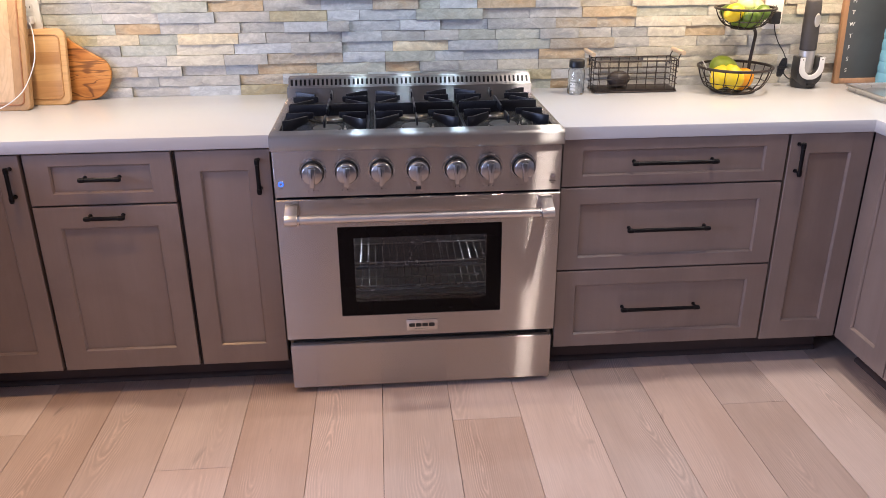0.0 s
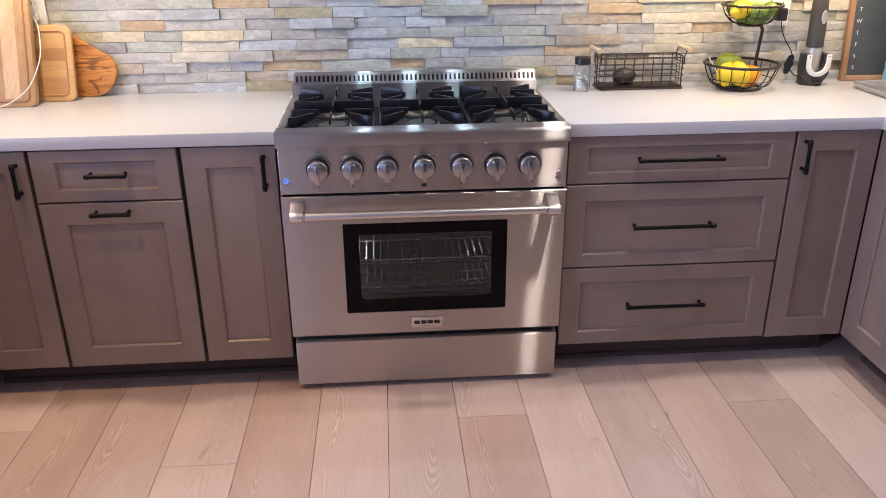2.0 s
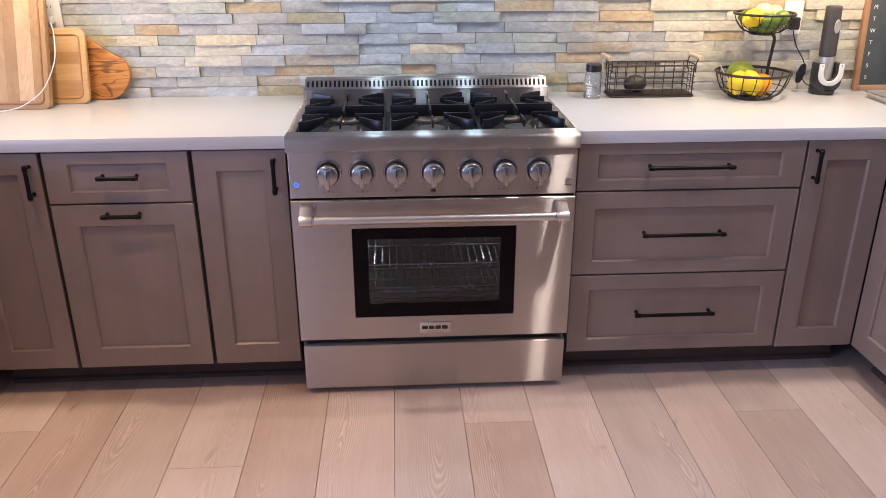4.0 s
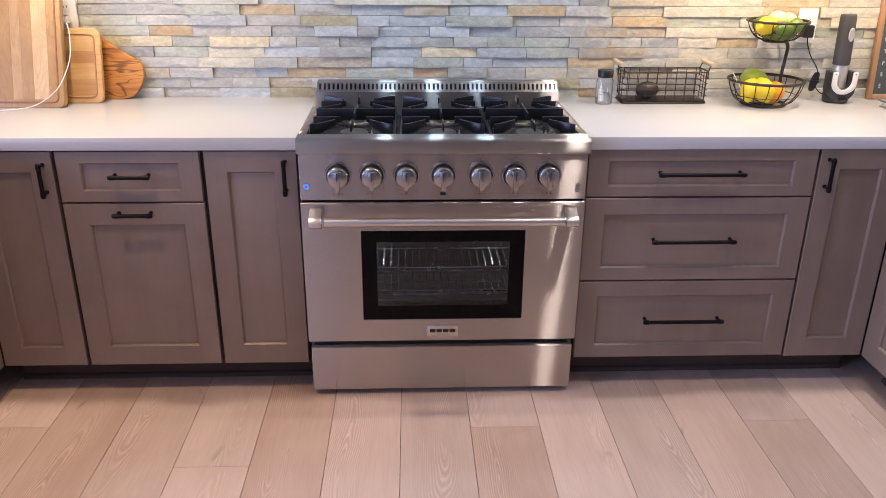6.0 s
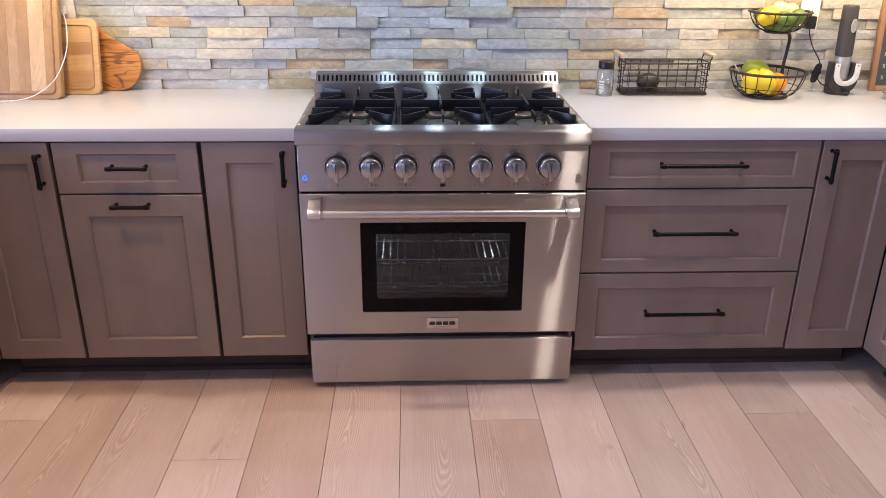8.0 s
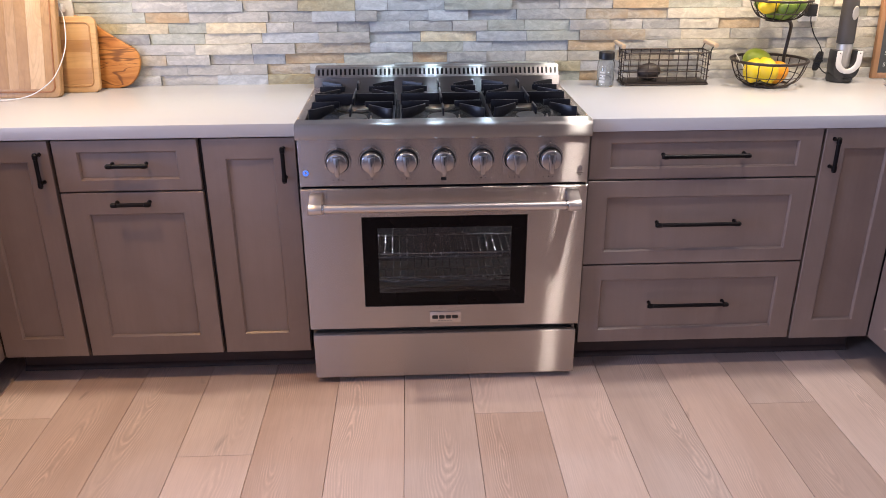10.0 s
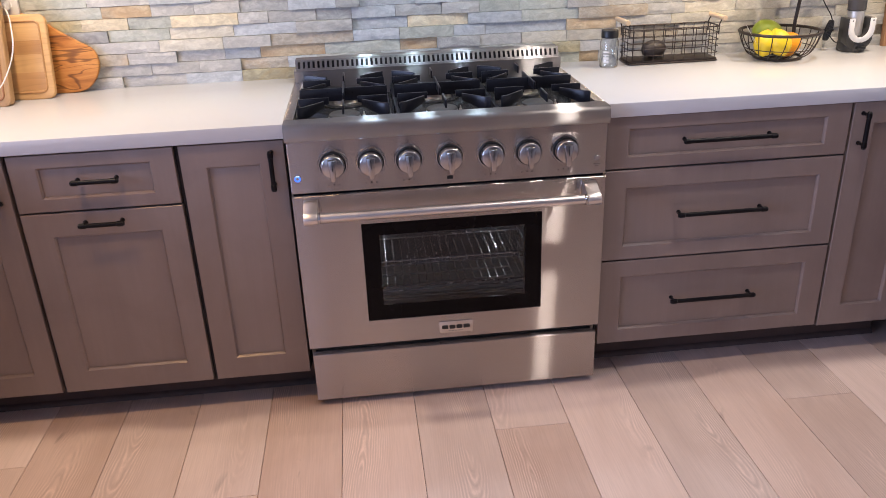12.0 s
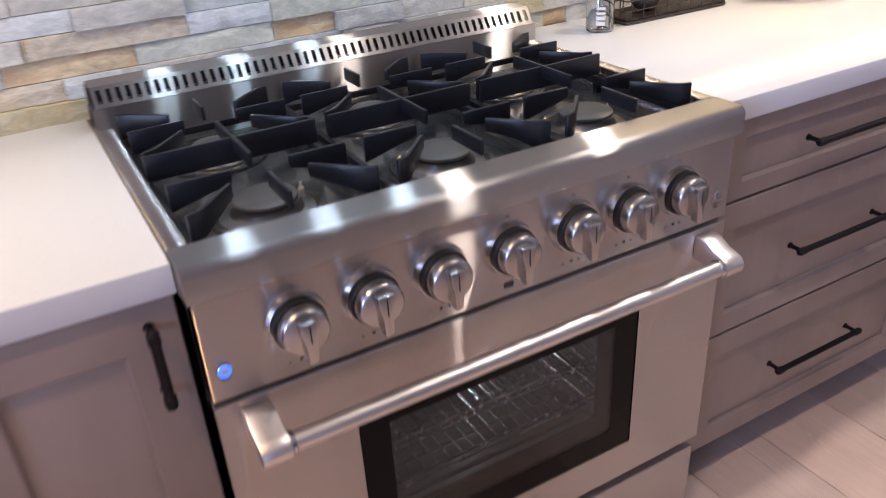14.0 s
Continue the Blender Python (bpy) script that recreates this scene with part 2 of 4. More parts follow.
CABINET = timber("taupe_stained_maple", (0.300, 0.230, 0.200), (0.248, 0.188, 0.163), 2, 0.31, 0.8, 0.35, 0.25)
# dark brown: the shade of the gaps between fronts is in this colour
CARCASS = plain("gap_shade_carcass", (0.045, 0.034, 0.032), 0.7)
UNDERLAY = plain("brown_underlay", (0.17, 0.12, 0.095), 0.8)
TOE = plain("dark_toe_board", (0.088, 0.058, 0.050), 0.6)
OAK_PALE = limed_oak("pale_oak", (0.725, 0.565, 0.490), (0.645, 0.490, 0.415))
OAK_MID = limed_oak("mid_oak", (0.670, 0.515, 0.440), (0.585, 0.435, 0.362))
OAK_DEEP = limed_oak("deep_oak", (0.625, 0.470, 0.395), (0.535, 0.390, 0.318))
BOARD_CREAM = timber("acacia_cream", (0.70, 0.49, 0.27), (0.58, 0.36, 0.17), 2, 0.42, 1.4, 1.0, 2.0)
BOARD_PALE = timber("acacia_pale", (0.57, 0.37, 0.180), (0.46, 0.272, 0.118), 2, 0.42, 1.4, 1.0, 2.0)
BOARD_MID = timber("acacia_mid", (0.49, 0.295, 0.130), (0.38, 0.212, 0.086), 2, 0.42, 1.4, 1.0, 2.0)
BOARD_DARK = timber("acacia_dark", (0.40, 0.19, 0.085), (0.30, 0.13, 0.055), 2, 0.42, 1.4, 1.0, 2.0)
TEAK_PALE = timber("teak_pale", (0.68, 0.43, 0.20), (0.56, 0.32, 0.13), 0, 0.42, 1.2, 1.0, 2.0)
TEAK_MID = timber("teak_mid", (0.54, 0.30, 0.125), (0.44, 0.23, 0.09), 0, 0.42, 1.2, 1.0, 2.0)
olive_grain = Graph("olive_wood", Roughness=0.4)
stripe = olive_grain.noise(1.0, olive_grain.coords((5, 5, 30)), 4.0, 0.6, 1.1)
flame = olive_grain.noise(1.0, olive_grain.coords((3, 3, 17)), 2.0, 0.5, 0.6)
flame = olive_grain.node("ShaderNodeMath", 0, {0: olive_grain.node("ShaderNodeMath", 0, {0: flame, 1: 52.0}, operation="MULTIPLY")}, operation="SINE")
tone = olive_grain.ramp(stripe, (0.28, (0.26, 0.085, 0.020)), (0.45, (0.50, 0.20, 0.045)), (0.60, (0.60, 0.27, 0.07)), (0.75, (0.42, 0.15, 0.035)))
olive_grain.set("Base Color", olive_grain.mix(olive_grain.ramp(flame, (0.80, (0, 0, 0)), (1.0, (0.75, 0.75, 0.75))), tone, (0.10, 0.032, 0.010)))
OLIVE = olive_grain.m
PALE_WOOD = timber("beech", (0.66, 0.50, 0.33), (0.55, 0.40, 0.25), 1, 0.5, 3.0, 0.5)
FRAME_WOOD = timber("frame_wood", (0.48, 0.28, 0.16), (0.38, 0.20, 0.11), 2, 0.5, 2.0, 0.6)
# unseen west and south walls, darkened so the steel reflects less light
DIM_WALL = plain("dimmed_wall", (0.34, 0.31, 0.29), 0.85, 0.0, 0.04, 120, 0.1)
PLASTER = plain("white_plaster", (0.70, 0.68, 0.65), 0.85, 0.0, 0.04, 120, 0.1)
PLASTIC_WHITE = plain("white_plastic", (0.78, 0.77, 0.74), 0.35, 0.0, 0.03)
PLASTIC_DARK = plain("dark_plastic", (0.035, 0.034, 0.034), 0.4)
PLASTIC_BLACK = plain("black_plastic", (0.010, 0.010, 0.011), 0.35)
RUBBER_GREY = plain("charcoal_soft_touch", (0.055, 0.050, 0.050), 0.5)
CHALK = plain("chalkboard_black", (0.075, 0.082, 0.088), 0.35)
CHALK_WHITE = plain("white_lettering", (0.75, 0.75, 0.75), 0.7)
BLUE_GLAZE = plain("pale_blue_glaze", (0.20, 0.45, 0.58), 0.25, 0.0, 0.1)
PAN_METAL = plain("aluminium_pan", (0.72, 0.70, 0.68), 0.3, 1.0, 0.1)
LEMON = plain("lemon_peel", (0.74, 0.53, 0.018), 0.42, 0.0, 0.12, 130, 0.5)
ORANGE = plain("orange_peel", (0.82, 0.33, 0.01), 0.45, 0.0, 0.12, 150, 0.5)
LIME = plain("lime_peel", (0.10, 0.165, 0.018), 0.4, 0.0, 0.35, 130, 0.4)
MANGO = plain("green_mango_skin", (0.26, 0.34, 0.03), 0.4, 0.0, 0.35, 60, 0.1)
APPLE = plain("pale_green_apple", (0.62, 0.66, 0.28), 0.35, 0.0, 0.15, 60, 0.05)
AVOCADO = plain("avocado_skin", (0.030, 0.022, 0.020), 0.5, 0.0, 0.3, 160, 0.8)
GROUT = plain("grey_mortar", (0.22, 0.21, 0.20), 0.9, 0.0, 0.2, 140, 0.4)

quartz = Graph("white_quartz", Roughness=0.22)
quartz.set("Base Color", quartz.mix(quartz.ramp(quartz.noise(420.0, quartz.coords(), 2.0), (0.60, (0, 0, 0)), (0.72, (1, 1, 1))), (0.585, 0.585, 0.598), (0.52, 0.52, 0.53)))
quartz.bump(quartz.noise(60.0, quartz.coords(), 2.0), 0.02, 0.0005)
QUARTZ = quartz.m

STONES = {
    "g": split_stone("stone_grey", (0.515, 0.505, 0.465), (0.39, 0.385, 0.355), (0.45, 0.41, 0.33), 0.15),
    "b": split_stone("stone_blue_grey", (0.495, 0.525, 0.535), (0.37, 0.40, 0.415), (0.40, 0.43, 0.41), 0.1),
    "d": split_stone("stone_slate", (0.42, 0.42, 0.395), (0.30, 0.305, 0.29), (0.34, 0.30, 0.22), 0.2),
    "v": split_stone("stone_sage", (0.475, 0.495, 0.43), (0.35, 0.37, 0.315), (0.44, 0.39, 0.26), 0.25),
    # pale stone, yellowed in its colour for the warm light on the right
    "w": split_stone("stone_warm_lit", (0.60, 0.565, 0.455), (0.47, 0.435, 0.34), (0.52, 0.42, 0.26), 0.2),
    "c": split_stone("stone_cream", (0.66, 0.58, 0.39), (0.50, 0.43, 0.28), (0.60, 0.38, 0.13), 0.5),
    "t": split_stone("stone_tan", (0.50, 0.455, 0.36), (0.36, 0.315, 0.24), (0.50, 0.31, 0.12), 0.55),
    "o": split_stone("stone_rust", (0.56, 0.445, 0.27), (0.42, 0.315, 0.18), (0.54, 0.29, 0.08), 0.6),
    "y": split_stone("stone_ochre", (0.46, 0.415, 0.25), (0.33, 0.295, 0.18), (0.44, 0.29, 0.08), 0.5),
}

clear = Graph("clear_glass", Roughness=0.02, IOR=1.45, Base_Color=(0.95, 0.97, 0.97))
clear.set("Transmission Weight", 1.0)
CLEAR = clear.m
door_glass = Graph("oven_door_glass")
see = door_glass.node("ShaderNodeBsdfTransparent", 0, {"Color": (0.74, 0.77, 0.80)})
film = door_glass.node("ShaderNodeBsdfGlossy", 0, {"Color": (1.0, 1.0, 1.0), "Roughness": 0.02})
pane_mix = door_glass.t.nodes.new("ShaderNodeMixShader")
facing = door_glass.node("ShaderNodeLayerWeight", "Facing", {"Blend": 0.5})
gloss = door_glass.node("ShaderNodeMath", 0, {0: facing, 1: 4.0}, operation="POWER")
door_glass.t.links.new(door_glass.level(gloss, 0.025, 0.55), pane_mix.inputs[0])
door_glass.t.links.new(see, pane_mix.inputs[1])
door_glass.t.links.new(film, pane_mix.inputs[2])
door_glass.t.links.new(pane_mix.outputs[0], door_glass.t.nodes["Material Output"].inputs[0])
DOOR_GLASS = door_glass.m
led = Graph("blue_indicator", Base_Color=(0.05, 0.15, 0.9), Roughness=0.3)
led.set("Emission Color", (0.04, 0.16, 1.0))
led.set("Emission Strength", 1.3)
BLUE_LED = led.m


# ---------------------------------------------------------------- mesh helpers
def thing(name, at, label, category, group="", kind=""):
    ob = new(name)
    ob.empty_display_size = 0.05
    ob.location = at
    return tagged(ob, label, category, group, kind)


def part(name, bm, material, parent=None, label="", smooth=40, at=None):
    """Links a bmesh, drawn in world metres, as one mesh object; under a parent if one is given."""
    root = parent
    while root is not None and root.parent is not None:
        root = root.parent
    origin = Vector(at) if at else (Vector(root.location) if root is not None else Vector())
    uv = bm.loops.layers.uv.new("brush")
    for f in bm.faces:
        f.smooth = bool(smooth)
        for l in f.loops:
            c = l.vert.co
            l[uv].uv = (c.z - c.y, c.x)
    bmesh.ops.recalc_face_normals(bm, faces=bm.faces)
    bmesh.ops.translate(bm, verts=bm.verts, vec=-origin)
    me = bpy.data.meshes.new(name)
    bm.to_mesh(me)
    bm.free()
    if smooth:
        me.set_sharp_from_angle(angle=radians(smooth))
    me.materials.append(material)
    ob = new(name, me)
    if parent is not None:
        ob.parent = parent
        if at:
            ob.location = origin - Vector(root.location)
    else:
        ob.location = origin
    if label:
        ob["label"] = label
    return ob


def box(x0, x1, y0, y1, z0, z1, bevel=0.0, into=None, segments=2):
    bm = bmesh.new()
    bmesh.ops.create_cube(bm, size=1.0, matrix=Matrix.Translation(((x0 + x1) / 2, (y0 + y1) / 2, (z0 + z1) / 2)) @ Matrix.Diagonal((x1 - x0, y1 - y0, z1 - z0, 1)))
    if bevel:
        bmesh.ops.bevel(bm, geom=bm.edges[:], offset=bevel, segments=segments, affect="EDGES", profile=0.5)
    return merge(into, bm)


def merge(into, bm):
    if into is None:
        return bm
    me = bpy.data.meshes.new("tmp")
    bm.to_mesh(me)
    bm.free()
    into.from_mesh(me)
    bpy.data.meshes.remove(me)
    return into


def axes_for(way):
    way = Vector(way).normalized()
    side = way.cross(Vector((0, 0, 1)) if abs(way.z) < 0.95 else Vector((1, 0, 0))).normalized()
    return side, way.cross(side).normalized()


def lathe(base, way, profile, into=None, seg=32, squash=1.0):
    """Turns rows of (distance along way, radius) about the axis that starts at base."""
    bm = into if into is not None else bmesh.new()
    base, way = Vector(base), Vector(way).normalized()
    u, v = axes_for(way)
    rings = []
    for d, r in profile:
        if r < 1e-6:
            rings.append([bm.verts.new(base + way * d)])
        else:
            rings.append([bm.verts.new(base + way * d + (u * math.cos(a) + v * math.sin(a) * squash) * r) for a in (2 * math.pi * i / seg for i in range(seg))])
    for a, b in zip(rings, rings[1:]):
        for i in range(max(len(a), len(b))):
            j = (i + 1) % seg
            if len(a) == 1 and len(b) > 1:
                bm.faces.new((a[0], b[i], b[j]))
            elif len(b) == 1 and len(a) > 1:
                bm.faces.new((a[i], b[0], a[j]))
            elif len(a) > 1:
                bm.faces.new((a[i], b[i], b[j], a[j]))
    for ring in (rings[0], rings[-1]):
        if len(ring) > 1:
            bm.faces.new(ring)
    return bm


def smooth_path(points, steps=6, closed=False):
    pts = [Vector(p) for p in points]
    n, out = len(pts), []
    for i in range(n if closed else n - 1):
        a, b, c, d = (pts[(i + k) % n] if closed else pts[min(max(i + k, 0), n - 1)] for k in (-1, 0, 1, 2))
        for s in range(steps):
            t = s / steps
            out.append(0.5 * (2 * b + (c - a) * t + (2 * a - 5 * b + 4 * c - d) * t * t + (3 * b - a - 3 * c + d) * t ** 3))
    return out if closed else out + [pts[-1]]


def tube(points, r, into=None, seg=8, closed=False):
    bm = into if into is not None else bmesh.new()
    pts = [Vector(p) for p in points]
    n, rings, u = len(pts), [], None
    for i, p in enumerate(pts):
        a, b = (pts[i - 1], pts[(i + 1) % n]) if closed else (pts[max(i - 1, 0)], pts[min(i + 1, n - 1)])
        way = (b - a).normalized()
        u = axes_for(way)[0] if u is None else (u - way * u.dot(way)).normalized()
        v = way.cross(u)
        rings.append([bm.verts.new(p + (u * math.cos(k) + v * math.sin(k)) * r) for k in (2 * math.pi * j / seg for j in range(seg))])
    for i in range(n if closed else n - 1):
        a, b = rings[i], rings[(i + 1) % n]
        for j in range(seg):
            bm.faces.new((a[j], a[(j + 1) % seg], b[(j + 1) % seg], b[j]))
    if not closed:
        bm.faces.new(rings[0][::-1]), bm.faces.new(rings[-1])
    return bm


def ring_points(centre, rx, ry=None, n=40, a0=0.0, a1=360.0):
    ry = ry or rx
    count = n if a1 - a0 >= 360 else n + 1
    return [Vector(centre) + Vector((rx * math.cos(a), ry * math.sin(a), 0)) for a in (radians(a0 + (a1 - a0) * i / n) for i in range(count))]


def prism(outline, way, into=None, bevel=0.0, segments=2):
    """A flat outline (3D points in one plane) pushed along way."""
    bm = bmesh.new()
    low = [bm.verts.new(p) for p in outline]
    high = [bm.verts.new(Vector(p) + Vector(way)) for p in outline]
    bm.faces.new(low), bm.faces.new(high[::-1])
    for i in range(len(low)):
        j = (i + 1) % len(low)
        bm.faces.new((low[i], high[i], high[j], low[j]))
    if bevel:
        bmesh.ops.recalc_face_normals(bm, faces=bm.faces)
        edges = [e for e in bm.edges if len(e.link_faces) == 2 and e.calc_face_angle(0) > 0.6]
        bmesh.ops.bevel(bm, geom=edges, offset=bevel, segments=segments, affect="EDGES", profile=0.5)
    return merge(into, bm)


def rounded(x0, x1, z0, z1, r, n=6):
    """The outline of a round-cornered rectangle, as (x, z)."""
    out = []
    for cx, cz, a in ((x1 - r, z1 - r, 0), (x0 + r, z1 - r, 90), (x0 + r, z0 + r, 180), (x1 - r, z0 + r, 270)):
        out += [(cx + r * math.cos(radians(a + 90 * i / n)), cz + r * math.sin(radians(a + 90 * i / n))) for i in range(n + 1)]
    return out


def lettering(text, size, m, depth=0.0006):
    curve = bpy.data.curves.new("letter", "FONT")
    curve.body, curve.size, curve.extrude, curve.align_x = text, size, depth, "CENTER"
    ob = new("letter", curve)
    me = bpy.data.meshes.new_from_object(ob.evaluated_get(bpy.context.evaluated_depsgraph_get()))
    bpy.data.objects.remove(ob)
    bpy.data.curves.remove(curve)
    bm = bmesh.new()
    bm.from_mesh(me)
    bpy.data.meshes.remove(me)
    bm.transform(m)
    return bm


# ---------------------------------------------------------------- the shell of the room
FACE = 0.038          # front of the cabinet doors
WALL = 0.680          # wall behind the stone
TOP = 0.915           # worktop
SIDE = 1.505          # fronts of the two return runs

floor = tagged(part("floor", box(-4.05, 2.25, -5.05, 0.80, -0.12, -0.012), UNDERLAY), "brown underlay below oak planks", "floor", kind="structure")
wall_north = tagged(part("wall_north", box(-4.05, 2.25, WALL, WALL + 0.12, 0, CEILING), GROUT), "mortared wall faced with split stone", "wall", kind="structure")
tagged(part("wall_east", box(2.16, 2.28, -5.05, WALL, 0, CEILING), PLASTER), "plain white plaster wall", "wall", kind="structure")
tagged(part("wall_west", box(-4.17, -4.05, -5.05, WALL, 0, CEILING), DIM_WALL), "unseen plain wall, darkened to cut light thrown on the steel", "wall", kind="structure")
tagged(part("wall_south", box(-4.05, 2.16, -5.17, -5.05, 0, CEILING), DIM_WALL), "unseen plain wall, darkened to cut light thrown on the steel", "wall", kind="structure")
tagged(part("ceiling", box(-4.05, 2.25, -5.05, 0.80, CEILING, CEILING + 0.1), PLASTER), "plain white plaster ceiling", "ceiling", kind="structure")


# ---------------------------------------------------------------- cabinets
def ring_frame(outer, inner, y0, y1, sink=0.0, run=0.0):
    """A flat rectangular frame in the xz plane with a real opening; its inner edge may slope back by sink over run."""
    bm = bmesh.new()

    def loop(r, grow, y):
        a, b, c, d = r[0] - grow, r[1] + grow, r[2] - grow, r[3] + grow
        return [bm.verts.new(p) for p in ((a, y, c), (b, y, c), (b, y, d), (a, y, d))]

    e = 0.0014
    loops = [loop(outer, 0, y1), loop(outer, 0, y0 + e), loop(outer, -e, y0)]
    if sink:
        loops += [loop(inner, run, y0), loop(inner, 0, y0 + sink)]
    else:
        loops += [loop(inner, 0, y0)]
    loops += [loop(inner, 0, y1)]
    for a, b in zip(loops, loops[1:] + loops[:1]):
        for i in range(4):
            bm.faces.new((a[i], a[(i + 1) % 4], b[(i + 1) % 4], b[i]))
    return bm


def frame_front(x0, x1, z0, z1, inner, turn=None):
    """Shaker front: the frame with its sloped inner edge, and the sunk panel."""
    frame_bm = ring_frame((x0, x1, z0, z1), inner, FACE, FACE + 0.020, 0.0062, 0.0048)
    panel = box(inner[0] - 0.002, inner[1] + 0.002, FACE + 0.0112, FACE + 0.0185, inner[2] - 0.002, inner[3] + 0.002)
    if turn is not None:
        frame_bm.transform(turn), panel.transform(turn)
    return frame_bm, panel


def bar_handle(parent, a, b, out, turn=None):
    """Black bar pull from a to b, held off the front by two posts that run along out."""
    a, b, out = Vector(a), Vector(b), Vector(out)
    way = (b - a).normalized()
    bm = lathe(a, way, [(0, 0.0050), (0.0015, 0.0066), ((b - a).length - 0.0015, 0.0066), ((b - a).length, 0.0050)], seg=14)
    for p in (a + way * 0.012, b - way * 0.012):
        lathe(p - way * 0.008, way, [(0, 0.0066), (0.001, 0.0080), (0.015, 0.0080), (0.016, 0.0066)], bm, 14)
        lathe(p, -out, [(0, 0.0050), (0.004, 0.0046), (out.length - 0.004, 0.0046), (out.length - 0.003, 0.0066), (out.length, 0.0066)], bm, 12)
    if turn is not None:
        bm.transform(turn)
    return part("handle", bm, BLACK_METAL, parent, "matt black bar handle")


HOLD = Vector((0, -0.031, 0))


def base_unit(x0, x1, fronts, label, depth=(FACE + 0.021, 0.655), turn=None, group="base cabinets"):
    """A base cabinet: carcass coloured dark for the shaded gaps, a toe board and its fronts. fronts: (name, x0, x1, z0,
    z1, panel, handle ends).
    """
    loc = Vector(((x0 + x1) / 2, 0.35, 0.0))
    if turn is not None:
        loc = turn @ loc
    unit = thing("base_cabinet", loc, label, "cabinet", group)
    body = box(x0, x1, depth[0], depth[1], 0.105, 0.872)
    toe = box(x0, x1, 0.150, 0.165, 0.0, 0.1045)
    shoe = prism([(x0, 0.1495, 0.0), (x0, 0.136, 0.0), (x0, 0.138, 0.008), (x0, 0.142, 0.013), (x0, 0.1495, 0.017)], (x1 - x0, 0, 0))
    for bm in (body, toe, shoe):
        if turn is not None:
            bm.transform(turn)
    part("body", body, CARCASS, unit, "cabinet carcass, coloured dark for the shade in the gaps")
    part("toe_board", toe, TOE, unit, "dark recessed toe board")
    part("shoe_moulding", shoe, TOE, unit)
    for name, fx0, fx1, fz0, fz1, inner, pull in fronts:
        frame_bm, panel = frame_front(fx0, fx1, fz0, fz1, inner, turn)
        front = part(name, frame_bm, CABINET, unit, smooth=0)
        part("panel", panel, CABINET, front, smooth=0)
        if pull:
            (ax, az), (bx, bz) = pull
            bar_handle(front, (ax, FACE + HOLD.y, az), (bx, FACE + HOLD.y, bz), HOLD, turn)
    return unit


base_unit(-1.5035, -1.216, [("door", -1.501, -1.2225, 0.112, 0.867, (-1.428, -1.296, 0.185, 0.797), ((-1.251, 0.725), (-1.251, 0.838)))],
          "taupe shaker corner cabinet with one narrow door under the worktop")
base_unit(-1.2155, -0.7605, [("drawer", -1.2100, -0.7670, 0.703, 0.867, (-1.134, -0.837, 0.744, 0.826), ((-1.045, 0.792), (-0.917, 0.792))),
                            ("door", -1.2100, -0.7655, 0.112, 0.697, (-1.131, -0.839, 0.187, 0.622), ((-1.050, 0.666), (-0.925, 0.666)))],
          "taupe shaker cabinet with a drawer above a wide pull-out door")
base_unit(-0.760, -0.461, [("door", -0.7525, -0.464, 0.112, 0.867, (-0.679, -0.538, 0.188, 0.797), ((-0.501, 0.729), (-0.501, 0.846)))],
          "narrow taupe shaker cabinet beside the range")
base_unit(0.461, 1.2165, [("drawer", 0.465, 1.2125, 0.713, 0.870, (0.536, 1.137, 0.752, 0.829), ((0.688, 0.794), (0.973, 0.794))),
                         ("drawer", 0.465, 1.2125, 0.415, 0.707, (0.536, 1.140, 0.464, 0.647), ((0.690, 0.563), (0.973, 0.563))),
                         ("drawer", 0.465, 1.2125, 0.117, 0.409, (0.537, 1.140, 0.169, 0.351), ((0.691, 0.268), (0.971, 0.268)))],
          "taupe shaker cabinet with three stacked drawers")
base_unit(1.217, 1.5035, [("door", 1.2215, 1.501, 0.112, 0.870, (1.295, 1.430, 0.187, 0.800), ((1.250, 0.733), (1.250, 0.848)))],
          "taupe shaker corner cabinet with one narrow door under the worktop")


def return_turn(side, start):
    """Lays a front drawn along x so that it faces the middle of the room from one side."""
    if side > 0:
        return Matrix.Translation((SIDE - FACE, start, 0)) @ Matrix.Rotation(radians(-90), 4, "Z")
    return Matrix.Translation((-SIDE + FACE, start, 0)) @ Matrix.Rotation(radians(90), 4, "Z")


for side, start, widths in ((1, 0.0395, (0.2995, 0.45, 0.45)), (-1, 0.0395, (0.45, 0.45))):
    run = 0.0
    for w in widths:
        if side > 0:
            turn, a, b = return_turn(1, start), run, run + w
        else:
            turn, a, b = return_turn(-1, start), -run - w, -run
        base_unit(a + 0.0005, b - 0.0005, [("door", a + 0.003, b - 0.003, 0.112, 0.869, (a + 0.086, b - 0.076, 0.190, 0.797), None)],
                  "taupe shaker cabinet on the return of the worktop", depth=(FACE + 0.021, 0.60), turn=turn, group="return cabinets")
        run += w
for side, sign in (("left", -1), ("right", 1)):
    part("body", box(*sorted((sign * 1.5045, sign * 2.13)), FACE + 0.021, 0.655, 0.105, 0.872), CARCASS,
         thing("corner_cabinet", (sign * 1.8, 0.35, 0.105), "blind corner cabinet carcass below the worktop, in the dark gap shade colour", "cabinet"))

